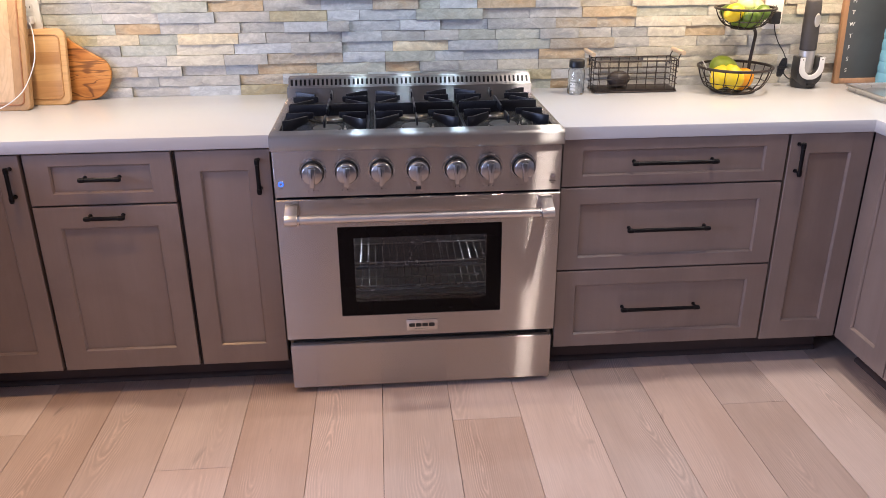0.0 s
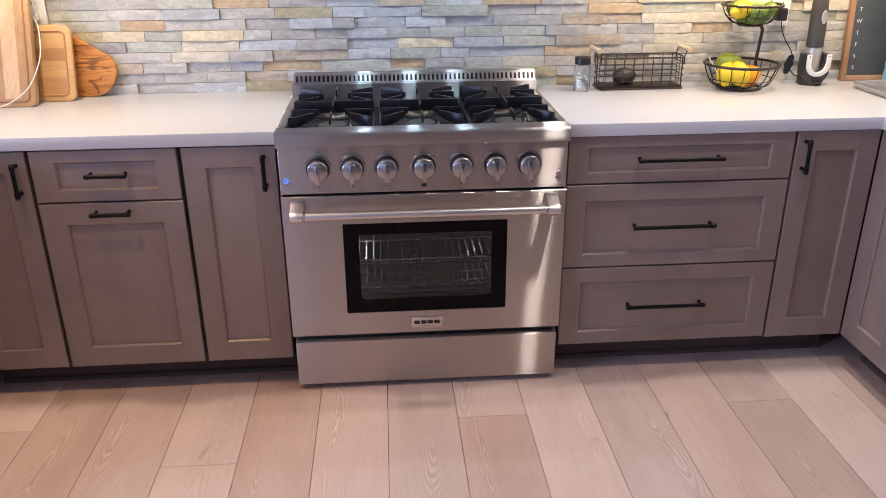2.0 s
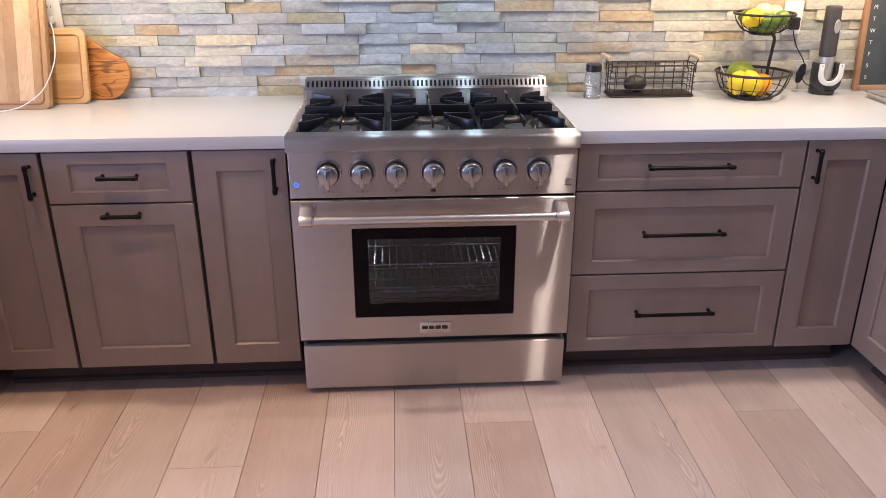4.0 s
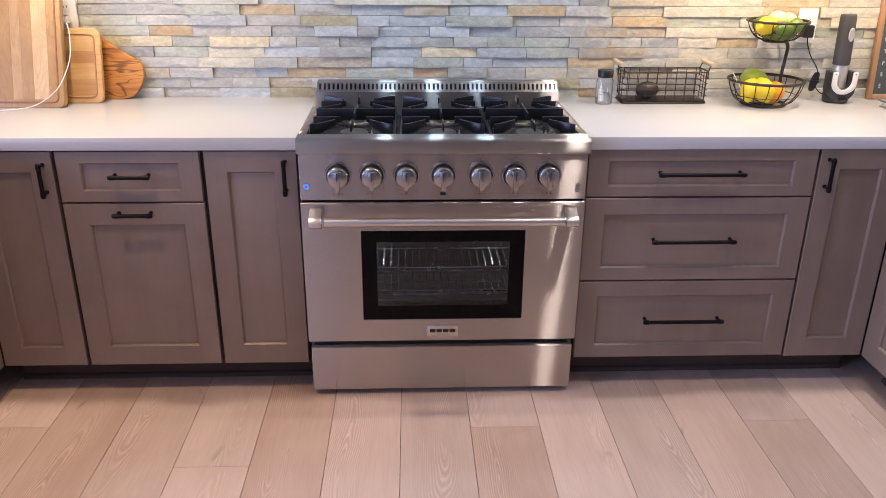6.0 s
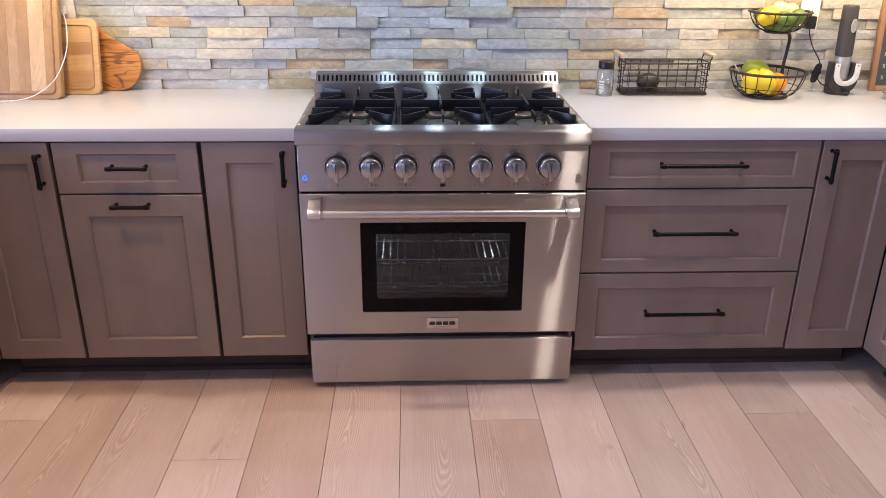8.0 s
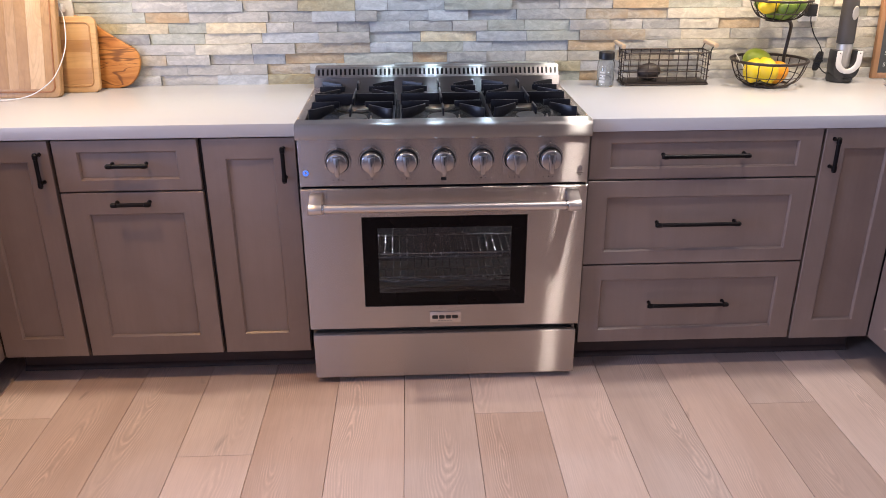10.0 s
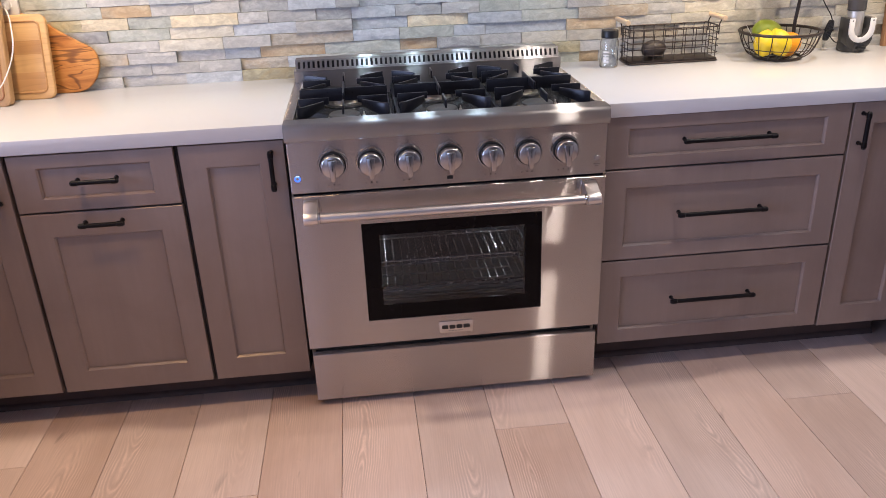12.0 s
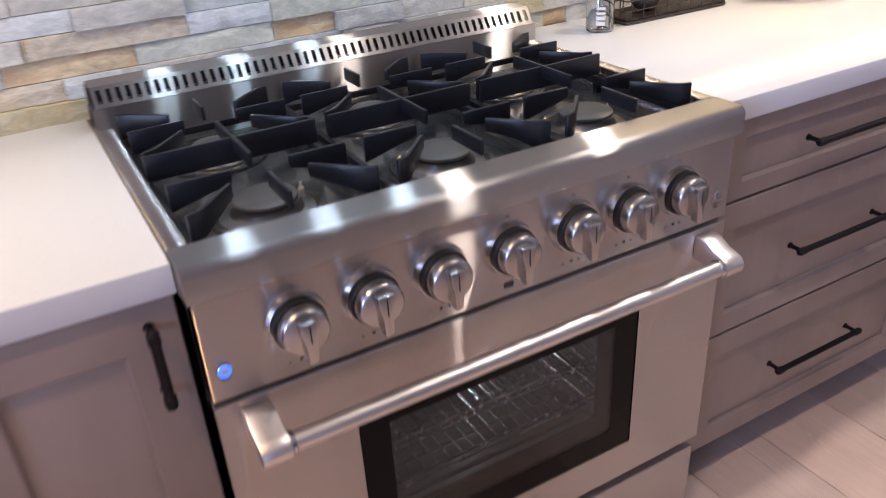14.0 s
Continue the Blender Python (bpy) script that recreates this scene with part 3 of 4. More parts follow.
for sign, end, near in ((-1, -0.4595, -0.90), (1, 0.4595, -1.20)):
    outline = [(end, 0.026, 0.873), (end, 0.667, 0.873), (sign * 2.155, 0.667, 0.873), (sign * 2.155, near, 0.873), (sign * 1.492, near, 0.873), (sign * 1.492, 0.026, 0.873)]
    bm = prism(outline, (0, 0, TOP - 0.873), bevel=0.0025)
    tagged(part("worktop", bm, QUARTZ, at=(sign * 1.3, 0.35, 0.873)), "white quartz worktop with a thick square edge", "worktop")


# ---------------------------------------------------------------- the range
range_cooker = thing("range_cooker", (0, 0.3, 0), "stainless steel six-burner gas range with black oven window", "range cooker")
HALF = 0.4555
part("body", ring_frame((-0.452, 0.452, 0.075, 0.864), (-0.291, 0.291, 0.244, 0.656), 0.0435, 0.0545), STEEL_DARK, range_cooker, "steel oven front, coloured darker for its shade", smooth=0)
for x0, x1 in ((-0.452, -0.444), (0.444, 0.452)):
    part("side_wall", box(x0, x1, 0.0555, 0.640, 0.075, 0.864), STEEL_DARK, range_cooker, "steel side wall, coloured darker for its shade")
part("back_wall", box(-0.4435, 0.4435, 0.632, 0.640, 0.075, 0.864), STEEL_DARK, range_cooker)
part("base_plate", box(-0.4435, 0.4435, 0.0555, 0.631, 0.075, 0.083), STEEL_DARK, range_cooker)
for x in (-0.40, 0.40):
    for y in (0.09, 0.56):
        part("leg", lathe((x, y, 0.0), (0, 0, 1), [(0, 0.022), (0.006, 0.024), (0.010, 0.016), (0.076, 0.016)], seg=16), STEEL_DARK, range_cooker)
part("kick_panel", box(-0.448, 0.448, 0.002, 0.024, 0.022, 0.188, 0.0025), STEEL, range_cooker, "brushed steel kick panel", smooth=0)
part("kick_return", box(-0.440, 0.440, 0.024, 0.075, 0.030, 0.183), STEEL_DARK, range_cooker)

# oven cavity with its racks
cav = box(-0.30, 0.30, 0.500, 0.510, 0.235, 0.665)
box(-0.30, -0.292, 0.055, 0.500, 0.235, 0.665, 0, cav)
box(0.292, 0.30, 0.055, 0.500, 0.235, 0.665, 0, cav)
box(-0.292, 0.292, 0.055, 0.500, 0.235, 0.243, 0, cav)
box(-0.292, 0.292, 0.055, 0.500, 0.657, 0.665, 0, cav)
oven = part("oven_cavity", cav, CAVITY, range_cooker, "dark speckled enamel oven cavity")
for z in (0.449, 0.360):
    bm = tube([(-0.285, 0.085, z), (0.285, 0.085, z), (0.285, 0.48, z), (-0.285, 0.48, z)], 0.0032, closed=True)
    tube([(-0.285, 0.082, z - 0.012), (0.285, 0.082, z - 0.012)], 0.0026, bm)
    for i in range(23):
        x = -0.275 + 0.025 * i
        tube([(x, 0.082, z - 0.012), (x, 0.088, z + 0.002), (x, 0.478, z + 0.002)], 0.0017, bm, 6)
    part("oven_rack", bm, RACK, oven, "chrome wire oven rack")
for s in (-1, 1):
    bm = bmesh.new()
    for y in (0.10, 0.28, 0.46):
        tube([(s * 0.286, y, 0.262), (s * 0.286, y, 0.640)], 0.0026, bm, 6)
    for z in (0.300, 0.344, 0.388, 0.432, 0.476, 0.520, 0.564, 0.608):
        tube(smooth_path([(s * 0.286, 0.075, z + 0.010), (s * 0.277, 0.080, z), (s * 0.277, 0.27, z), (s * 0.277, 0.465, z), (s * 0.286, 0.472, z + 0.010)], 3), 0.0024, bm, 6)
    part("rack_guide", bm, RACK, oven, "chrome wire rack guide")
bm = bmesh.new()
for y in (0.14, 0.22, 0.30, 0.38):
    tube([(-0.24, y, 0.262), (0.24, y, 0.262)], 0.005, bm)
part("bake_element", bm, CAVITY, oven)

# oven door: a steel skin with a real opening, black glass border and a clear pane
Z0, Z1, WX, WZ0, WZ1 = 0.2125, 0.7090, 0.267, 0.2935, 0.6135
bm = ring_frame((-HALF, HALF, Z0, Z1), (-WX, WX, WZ0, WZ1), 0.0, 0.042)
oven_door = part("oven_door", bm, STEEL, range_cooker, "brushed steel oven door", smooth=0)
GX, GZ0, GZ1 = 0.2175, 0.343, 0.574
bm = ring_frame((-WX + 0.0005, WX - 0.0005, WZ0 + 0.0005, WZ1 - 0.0005), (-GX, GX, GZ0, GZ1), 0.0015, 0.009)
part("window_border", bm, BLACK_GLASS, oven_door, "black glass window border", smooth=0)
pane = part("window_pane", box(-GX, GX, 0.002, 0.006, GZ0, GZ1), DOOR_GLASS, oven_door, "tinted clear oven glass")
pane.visible_shadow = False
part("door_lining", ring_frame((-WX - 0.02, WX + 0.02, WZ0 - 0.02, WZ1 + 0.02), (-GX - 0.004, GX + 0.004, GZ0 - 0.004, GZ1 + 0.004), 0.0422, 0.052), ENAMEL, oven_door)
part("badge", box(-0.0525, 0.0525, -0.0022, 0.0, 0.231, 0.271, 0.0008), STEEL_BRIGHT, oven_door, "polished maker's plate")
for i, (a, b) in enumerate(((-0.044, -0.024), (-0.021, -0.002), (0.001, 0.020), (0.023, 0.043))):
    bm = prism([(x, -0.0030, z) for x, z in rounded(a, b, 0.2445, 0.2575, 0.003, 3)], (0, 0.0009, 0))
    part("badge_mark", bm, PLASTIC_BLACK, oven_door)
for i in range(5):
    part("badge_mark", box(-0.024 + i * 0.010, -0.018 + i * 0.010, -0.0028, -0.0021, 0.2360, 0.2385), STEEL_DARK, oven_door)

# tubular handle with two cast brackets
HZ, HY = 0.664, -0.060
handle = part("door_handle", lathe((-0.400, HY, HZ), (1, 0, 0), [(0, 0.0135), (0.800, 0.0135)], seg=28), TUBE_STEEL, oven_door, "brushed steel tubular handle")
for s in (-1, 1):
    prof = [(0.0, 0.655), (0.0, 0.699), (-0.010, 0.6995), (-0.026, 0.6965), (-0.044, HZ + 0.022), (-0.060, HZ + 0.0185), (-0.072, HZ + 0.0125), (-0.0785, HZ + 0.002), (-0.0765, HZ - 0.010), (-0.066, HZ - 0.0175), (-0.050, HZ - 0.0175), (-0.030, HZ - 0.010), (-0.014, 0.655)]
    x0 = -0.4235 if s < 0 else 0.3835
    part("handle_bracket", prism([(x0, y, z) for y, z in prof], (0.040, 0, 0), bevel=0.0022), TUBE_STEEL, handle, "polished handle bracket")
    x1 = -0.3832 if s < 0 else 0.3762
    part("collar", lathe((x1, HY, HZ), (1, 0, 0), [(0, 0.0150), (0.001, 0.0160), (0.006, 0.0160), (0.007, 0.0150)], seg=28), STEEL_BRIGHT, handle)

# control panel, knobs and lamps
part("control_panel", box(-0.4535, 0.4535, 0.0, 0.030, 0.7185, 0.872, 0.002), STEEL, range_cooker, "brushed steel control panel", smooth=0)
# black strip laid into the gap to stand for its shade
part("panel_gap", box(-0.450, 0.450, 0.012, 0.030, 0.7085, 0.719), ENAMEL, range_cooker)
KNOBS = (-0.331, -0.2255, -0.1185, -0.003, 0.1155, 0.222, 0.329)
KZ = 0.8015
for i, x in enumerate(KNOBS):
    bezel = lathe((x, 0.0, KZ), (0, -1, 0), [(0, 0.0420), (0.004, 0.0420), (0.009, 0.0402), (0.0125, 0.0392), (0.0125, 0.0374), (0.006, 0.037)], seg=40)
    knob = part("knob", bezel, STEEL_BRIGHT, range_cooker, "polished steel control knob")
    part("knob_shadow_ring", lathe((x, -0.005, KZ), (0, -1, 0), [(0, 0.0366), (0.014, 0.0366)], seg=36), PLASTIC_BLACK, knob)
    part("knob_cap", lathe((x, -0.017, KZ), (0, -1, 0), [(0, 0.0326), (0.003, 0.0340), (0.019, 0.0328), (0.0225, 0.0312), (0.024, 0.0285), (0.024, 0.0)], seg=40), STEEL_KNOB, knob)
    grip = [(x - 0.0065, -0.040, KZ - 0.037), (x + 0.0065, -0.040, KZ - 0.037), (x + 0.0075, -0.040, KZ - 0.010), (x + 0.0125, -0.040, KZ + 0.010), (x + 0.0125, -0.040, KZ + 0.024), (x - 0.0125, -0.040, KZ + 0.024), (x - 0.0125, -0.040, KZ + 0.010), (x - 0.0075, -0.040, KZ - 0.010)]
    part("knob_grip", prism(grip, (0, -0.015, 0), bevel=0.0022), STEEL_KNOB, knob, "satin steel pointer grip")
    # dark facet edge of the grip, its shade laid on as a black line
    part("grip_line", box(x - 0.0008, x + 0.0008, -0.0556, -0.0548, KZ - 0.006, KZ + 0.020), PLASTIC_BLACK, knob)
    if i == 3:
        part("display", box(x - 0.0085, x + 0.0085, -0.0006, 0.0, 0.733, 0.743), PLASTIC_BLACK, range_cooker, "small black display")
    else:
        part("knob_mark", lathe((x - 0.001, 0.0, 0.7395), (0, -1, 0), [(0, 0.0024), (0.0006, 0.0024)], seg=12), PLASTIC_BLACK, range_cooker)
        for dx in (-0.017, 0.013):
            part("knob_mark", box(x + dx - 0.0022, x + dx + 0.0022, -0.0004, 0.0, 0.7365, 0.7405), STEEL_DARK, range_cooker)
    part("knob_mark", box(x - 0.0022, x + 0.0022, -0.0006, 0.0, 0.8515, 0.8535), PLASTIC_BLACK, range_cooker)
button = part("oven_button", lathe((-0.432, 0.0, 0.764), (0, -1, 0), [(0, 0.0095), (0.003, 0.0095), (0.004, 0.0085)], seg=24), STEEL_BRIGHT, range_cooker)
part("button_light", tube(ring_points((0, 0, 0), 0.0068, n=24), 0.0022, closed=True, seg=8), BLUE_LED, button, "glowing blue ring")
lamp_ring = button.children[0]
lamp_ring.data.transform(Matrix.Translation((-0.432, -0.3 - 0.0045, 0.764)) @ Matrix.Rotation(radians(90), 4, "X") @ Matrix.Translation((0, 0.3, 0)))
ring = part("pressure_button", lathe((0.4265, 0.0, 0.765), (0, -1, 0), [(0, 0.0085), (0.002, 0.0085), (0.003, 0.0075), (0.003, 0.0055), (0.0012, 0.005)], seg=24), STEEL_BRIGHT, range_cooker)
part("knob_mark", box(-0.4375, -0.4265, -0.0005, 0.0, 0.748, 0.7505), STEEL_DARK, range_cooker)
for a, b, z in ((0.416, 0.437, 0.748), (0.421, 0.432, 0.742)):
    part("knob_mark", box(a, b, -0.0005, 0.0, z, z + 0.0024), STEEL_DARK, range_cooker)

# bullnose and cooktop rim
def arc(cy, cz, r, a0, a1, n):
    return [(cy + r * math.cos(radians(a0 + (a1 - a0) * i / n)), cz + r * math.sin(radians(a0 + (a1 - a0) * i / n))) for i in range(n + 1)]


nose = [(0.056, 0.8655), (0.056, 0.918)] + arc(0.0040, 0.9035, 0.0145, 90, 176, 10) + [(-0.0105, 0.888), (-0.0098, 0.874), (-0.0065, 0.8695), (-0.003, 0.8685), (0.031, 0.8685), (0.031, 0.8655)]
part("bullnose", prism([(-0.4575, y, z) for y, z in nose], (0.915, 0, 0)), STEEL_LIP, range_cooker, "rolled steel front edge")
for s in (-1, 1):
    part("side_rim", box(*sorted((s * 0.431, s * 0.4570)), 0.0563, 0.640, 0.8655, 0.918, 0.002), STEEL, range_cooker, "steel cooktop side rim")
part("cooktop_tray", box(-0.4308, 0.4308, 0.0563, 0.5658, 0.858, 0.868), TRAY_ENAMEL, range_cooker, "glossy black enamel cooktop tray")

# backguard with a slotted vent strip
guard = prism([(-0.4565, y, z) for y, z in ((0.5660, 0.8655), (0.5660, 0.9545), (0.612, 0.9545), (0.612, 0.8655))], (0.913, 0, 0))
backguard = part("backguard", guard, STEEL_LIP, range_cooker, "brushed steel backguard")
part("vent_backing", box(-0.452, 0.452, 0.6125, 0.640, 0.90, 0.982), PLASTIC_BLACK, backguard)


def strip_box(a, b, z0, z1, into):
    lean = 0.62
    pts = [(a, 0.5665 + lean * (z0 - 0.955), z0), (a, 0.5665 + lean * (z1 - 0.955), z1), (a, 0.5695 + lean * (z1 - 0.955), z1), (a, 0.5695 + lean * (z0 - 0.955), z0)]
    return prism(pts, (b - a, 0, 0), into)


slots, pitch = 55, 0.01622
first = -pitch * slots / 2
bm = strip_box(-0.4500, 0.4500, 0.9552, 0.9610, None)
strip_box(-0.4500, 0.4500, 0.9820, 0.9875, bm)
strip_box(-0.4500, first + 0.0038, 0.9610, 0.9820, bm)
strip_box(-first - 0.0038, 0.4500, 0.9610, 0.9820, bm)
for i in range(1, slots):
    strip_box(first + pitch * i - 0.0044, first + pitch * i + 0.0044, 0.9610, 0.9820, bm)
box(-0.4500, 0.4500, 0.5905, 0.640, 0.985, 0.9875, 0, bm)
part("vent_strip", bm, STEEL_LIP, backguard, "slotted steel vent strip")

# burners
TRAY, GRATES, BURNERS = 0.868, (-0.2915, 0.0, 0.2915), (0.190, 0.447)
for bx in GRATES:
    for by in BURNERS:
        k = 1.0 if by < 0.3 else 0.84
        burner = part("burner", lathe((bx, by, TRAY), (0, 0, 1), [(0, 0.070 * k), (0.003, 0.070 * k), (0.0045, 0.054 * k), (0.014, 0.048 * k), (0.0185, 0.048 * k), (0.0195, 0.040 * k)], seg=40), BURNER_HEAD, range_cooker, "alloy burner head")
        part("burner_cap", lathe((bx, by, TRAY + 0.0195), (0, 0, 1), [(0, 0.045 * k), (0.002, 0.0468 * k), (0.006, 0.0465 * k), (0.0085, 0.043 * k), (0.0094, 0.020 * k), (0.0094, 0.0)], seg=40), BURNER_CAP, burner, "matt black burner cap")
        part("igniter", lathe((bx + 0.058 * k, by + 0.012, TRAY), (0, 0, 1), [(0, 0.0045), (0.018, 0.0045), (0.018, 0.002), (0.027, 0.002)], seg=10), SATIN, burner, "small ceramic igniter")
        part("burner_ring", lathe((bx, by, TRAY), (0, 0, 1), [(0.001, 0.085), (0.004, 0.084), (0.004, 0.078), (0.0005, 0.074)], seg=40), TRAY_ENAMEL, burner)


def blade(points, z0, z1, thick, into, tip=None):
    """A cast plate that stands on edge and follows a line seen from above; its lower edge may rise to tip at the far end."""
    pts = [Vector((x, y, 0)) for x, y in points]
    bm, rows = bmesh.new(), []
    whole = sum((b - a).length for a, b in zip(pts, pts[1:]))
    gone = 0.0
    for i, p in enumerate(pts):
        gone += (p - pts[i - 1]).length if i else 0.0
        low = z0 + ((z0 if tip is None else tip) - z0) * gone / whole
        way = (pts[min(i + 1, len(pts) - 1)] - pts[max(i - 1, 0)]).normalized()
        off = Vector((-way.y, way.x, 0)) * thick / 2
        rows.append([bm.verts.new((q.x, q.y, z)) for q, z in ((p + off, low), (p - off, low), (p - off * 1.0, z1), (p + off * 1.0, z1))])
    for a, b in zip(rows, rows[1:]):
        for k in range(4):
            bm.faces.new((a[k], a[(k + 1) % 4], b[(k + 1) % 4], b[k]))
    bm.faces.new(rows[0][::-1]), bm.faces.new(rows[-1])
    bmesh.ops.recalc_face_normals(bm, faces=bm.faces)
    edges = [e for e in bm.edges if len(e.link_faces) == 2 and e.calc_face_angle(0) > 0.9]
    bmesh.ops.bevel(bm, geom=edges, offset=0.0016, segments=2, affect="EDGES", profile=0.5)
    return merge(into, bm)


GT = 0.9445
for gx in GRATES:
    w = 0.133
    grate = part("grate", blade([(gx - w - 0.002, 0.319), (gx + w + 0.002, 0.319)], 0.904, GT - 0.0005, 0.0070, None), CAST_IRON, range_cooker, "black cast iron grate")
    for s in (-1, 1):
        part("side_bar", blade([(gx + s * w, 0.066), (gx + s * w, 0.548)], 0.886, 0.900, 0.010, None), CAST_IRON, grate)
        for y in (0.078, 0.319, 0.540):
            part("foot", box(gx + s * w - 0.006, gx + s * w + 0.006, y - 0.006, y + 0.006, TRAY, 0.8865, 0.001), CAST_IRON, grate)
    part("end_bar", blade([(gx - w + 0.006, 0.070), (gx + w - 0.006, 0.070)], 0.886, 0.898, 0.008, None), CAST_IRON, grate)
    part("end_bar", blade([(gx - w + 0.006, 0.546), (gx + w - 0.006, 0.546)], 0.886, 0.898, 0.008, None), CAST_IRON, grate)
    for by in BURNERS:
        for s in (-1, 1):
            part("finger", blade([(gx + s * (w - 0.002), by), (gx + s * 0.042, by)], 0.904, GT, 0.0064, None, 0.926), CAST_IRON, grate)
            for d in (-1, 1) if by > 0.3 else (-1,):
                part("finger", blade([(gx + s * (w - 0.002), by + d * (0.112 if by + d < 1 else 0.098)), (gx + s * 0.112, by + d * (0.104 if by + d < 1 else 0.094)), (gx + s * 0.056, by + d * 0.044)], 0.902, GT, 0.0064, None, 0.924), CAST_IRON, grate)
    for a, b in ((0.553, 0.490), (0.408, 0.232), (0.150, 0.066)):
        part("spine", blade([(gx, a), (gx, b)], 0.922, GT + 0.0015, 0.0062, None), CAST_IRON, grate)


# ---------------------------------------------------------------- things on the worktop
LIFT = TOP + 0.0008


def leaning(x0, x1, y, tilt, spin=0.0):
    """A place on the worktop for an upright board that leans back by tilt degrees: local x, y (thickness), z (height)."""
    return Matrix.Translation(((x0 + x1) / 2, y, LIFT)) @ Matrix.Rotation(radians(spin), 4, "Z") @ Matrix.Rotation(radians(-tilt), 4, "X")


def cut_board(name, at, outline, thick, m, material, label, strips=(), groove=0.0, groove_material=None):
    ob = thing(name, at, label, "cutting board", "cutting boards leaning on the stone wall")
    bm = prism([(x, 0, z) for x, z in outline], (0, thick, 0), bevel=0.004, segments=3)
    bm.transform(m)
    body = part("board", bm, material, ob)
    for x0, x1, z0, z1, mat in strips:
        bm = box(x0, x1, -0.0009, 0.004, z0, z1)
        bm.transform(m)
        part("stave", bm, mat, body)
    if groove:
        xs, zs = [p[0] for p in outline], [p[1] for p in outline]
        pts = [(x, -0.0006, z) for x, z in rounded(min(xs) + groove, max(xs) - groove, min(zs) + groove, max(zs) - groove, 0.018, 5)]
        bm = tube(pts, 0.0032, closed=True, seg=8)
        bm.transform(m)
        part("juice_groove", bm, groove_material or material, body)
    return ob


big = leaning(-1.735, -1.335, 0.462, 16)
W = 0.40
staves, x = [], -W / 2 + 0.028
for w, wood in ((0.044, BOARD_MID), (0.040, BOARD_PALE), (0.046, BOARD_DARK), (0.066, BOARD_MID), (0.034, BOARD_PALE), (0.040, BOARD_MID), (0.052, BOARD_CREAM)):
    staves.append((x, x + w - 0.0004, 0.03, 0.392, wood))
    x += w
cut_board("cutting_board", (-1.535, 0.48, LIFT), rounded(-W / 2, W / 2, 0.0, 0.425, 0.022), 0.030, big, BOARD_MID,
          "large striped acacia cutting board leaning on the wall", staves, 0.020, BOARD_DARK)
mid = leaning(-1.57, -1.228, 0.548, 13)
cut_board("cutting_board", (-1.40, 0.56, LIFT), rounded(-0.171, 0.171, 0.0, 0.268, 0.026), 0.020, mid, TEAK_PALE,
          "medium teak cutting board with a juice groove", [(-0.146, 0.146, 0.030, 0.086, TEAK_MID), (-0.146, 0.146, 0.0865, 0.142, TEAK_PALE), (-0.146, 0.146, 0.1425, 0.186, TEAK_MID), (-0.146, 0.146, 0.1865, 0.240, TEAK_PALE)], 0.022, TEAK_MID)
olive = leaning(-1.45, -1.10, 0.622, 6)
lobe = smooth_path([(-0.16, 0.0, 0.012), (-0.02, 0.0, 0.000), (0.10, 0.0, 0.002), (0.150, 0.0, 0.030), (0.176, 0.0, 0.085), (0.166, 0.0, 0.135), (0.120, 0.0, 0.166), (0.060, 0.0, 0.205), (0.010, 0.0, 0.245), (-0.05, 0.0, 0.262), (-0.14, 0.0, 0.255), (-0.18, 0.0, 0.13)], 5, True)
cut_board("serving_board", (-1.27, 0.63, LIFT), [(p.x, max(p.z, 0.0)) for p in lobe], 0.018, olive, OLIVE, "orange olive wood serving board with dark wavy grain")


def outlet(x, z, rows=2):
    ob = thing("wall_outlet", (x, 0.655, z), "white plastic double wall outlet on the stone", "outlet", "wall outlets", "structure")
    part("plate", box(x - 0.036, x + 0.036, 0.648, 0.660, z - 0.062, z + 0.062, 0.003), PLASTIC_WHITE, ob)
    for dz in (-0.02, 0.02):
        face = part("socket", prism([(px, 0.6455, pz) for px, pz in rounded(x - 0.017, x + 0.017, z + dz - 0.014, z + dz + 0.014, 0.006, 4)], (0, 0.003, 0)), PLASTIC_WHITE, ob)
        for dx in (-0.006, 0.006):
            part("slot", box(x + dx - 0.001, x + dx + 0.001, 0.6445, 0.6456, z + dz - 0.003, z + dz + 0.005), PLASTIC_BLACK, face)
    return ob


outlet(-1.352, 1.226)
outlet(1.402, 1.190)
charger = thing("phone_charger_cable", (-1.35, 0.63, 1.20), "white charging plug with a thin white cable over the boards", "cable")
part("plug", box(-1.366, -1.340, 0.612, 0.644, 1.190, 1.218, 0.003), PLASTIC_WHITE, charger)
cord = smooth_path([(-1.350, 0.612, 1.200), (-1.330, 0.585, 1.190), (-1.312, 0.545, 1.150), (-1.308, 0.505, 1.080), (-1.328, 0.458, 1.010), (-1.360, 0.432, 0.968), (-1.43, 0.415, 0.930), (-1.54, 0.412, 0.9178), (-1.75, 0.43, 0.9178)], 8)
part("cord", tube(cord, 0.0018), PLASTIC_WHITE, charger)

# glass jar
jx, jy = 0.6215, 0.548
jar = thing("glass_jar", (jx, jy, LIFT), "small clear glass jar with a black screw lid", "jar")
part("glass", lathe((jx, jy, LIFT), (0, 0, 1), [(0, 0.0), (0, 0.029), (0.003, 0.0312), (0.085, 0.0312), (0.094, 0.027), (0.100, 0.0262), (0.100, 0.0245), (0.092, 0.0255), (0.084, 0.0292), (0.005, 0.0292), (0.004, 0.0)], seg=32), CLEAR, jar)
part("lid", lathe((jx, jy, LIFT + 0.098), (0, 0, 1), [(0, 0.0280), (0.001, 0.0290), (0.024, 0.0290), (0.026, 0.0275), (0.026, 0.0)], seg=32), PLASTIC_BLACK, jar, "ribbed black lid")
label_bm = bmesh.new()
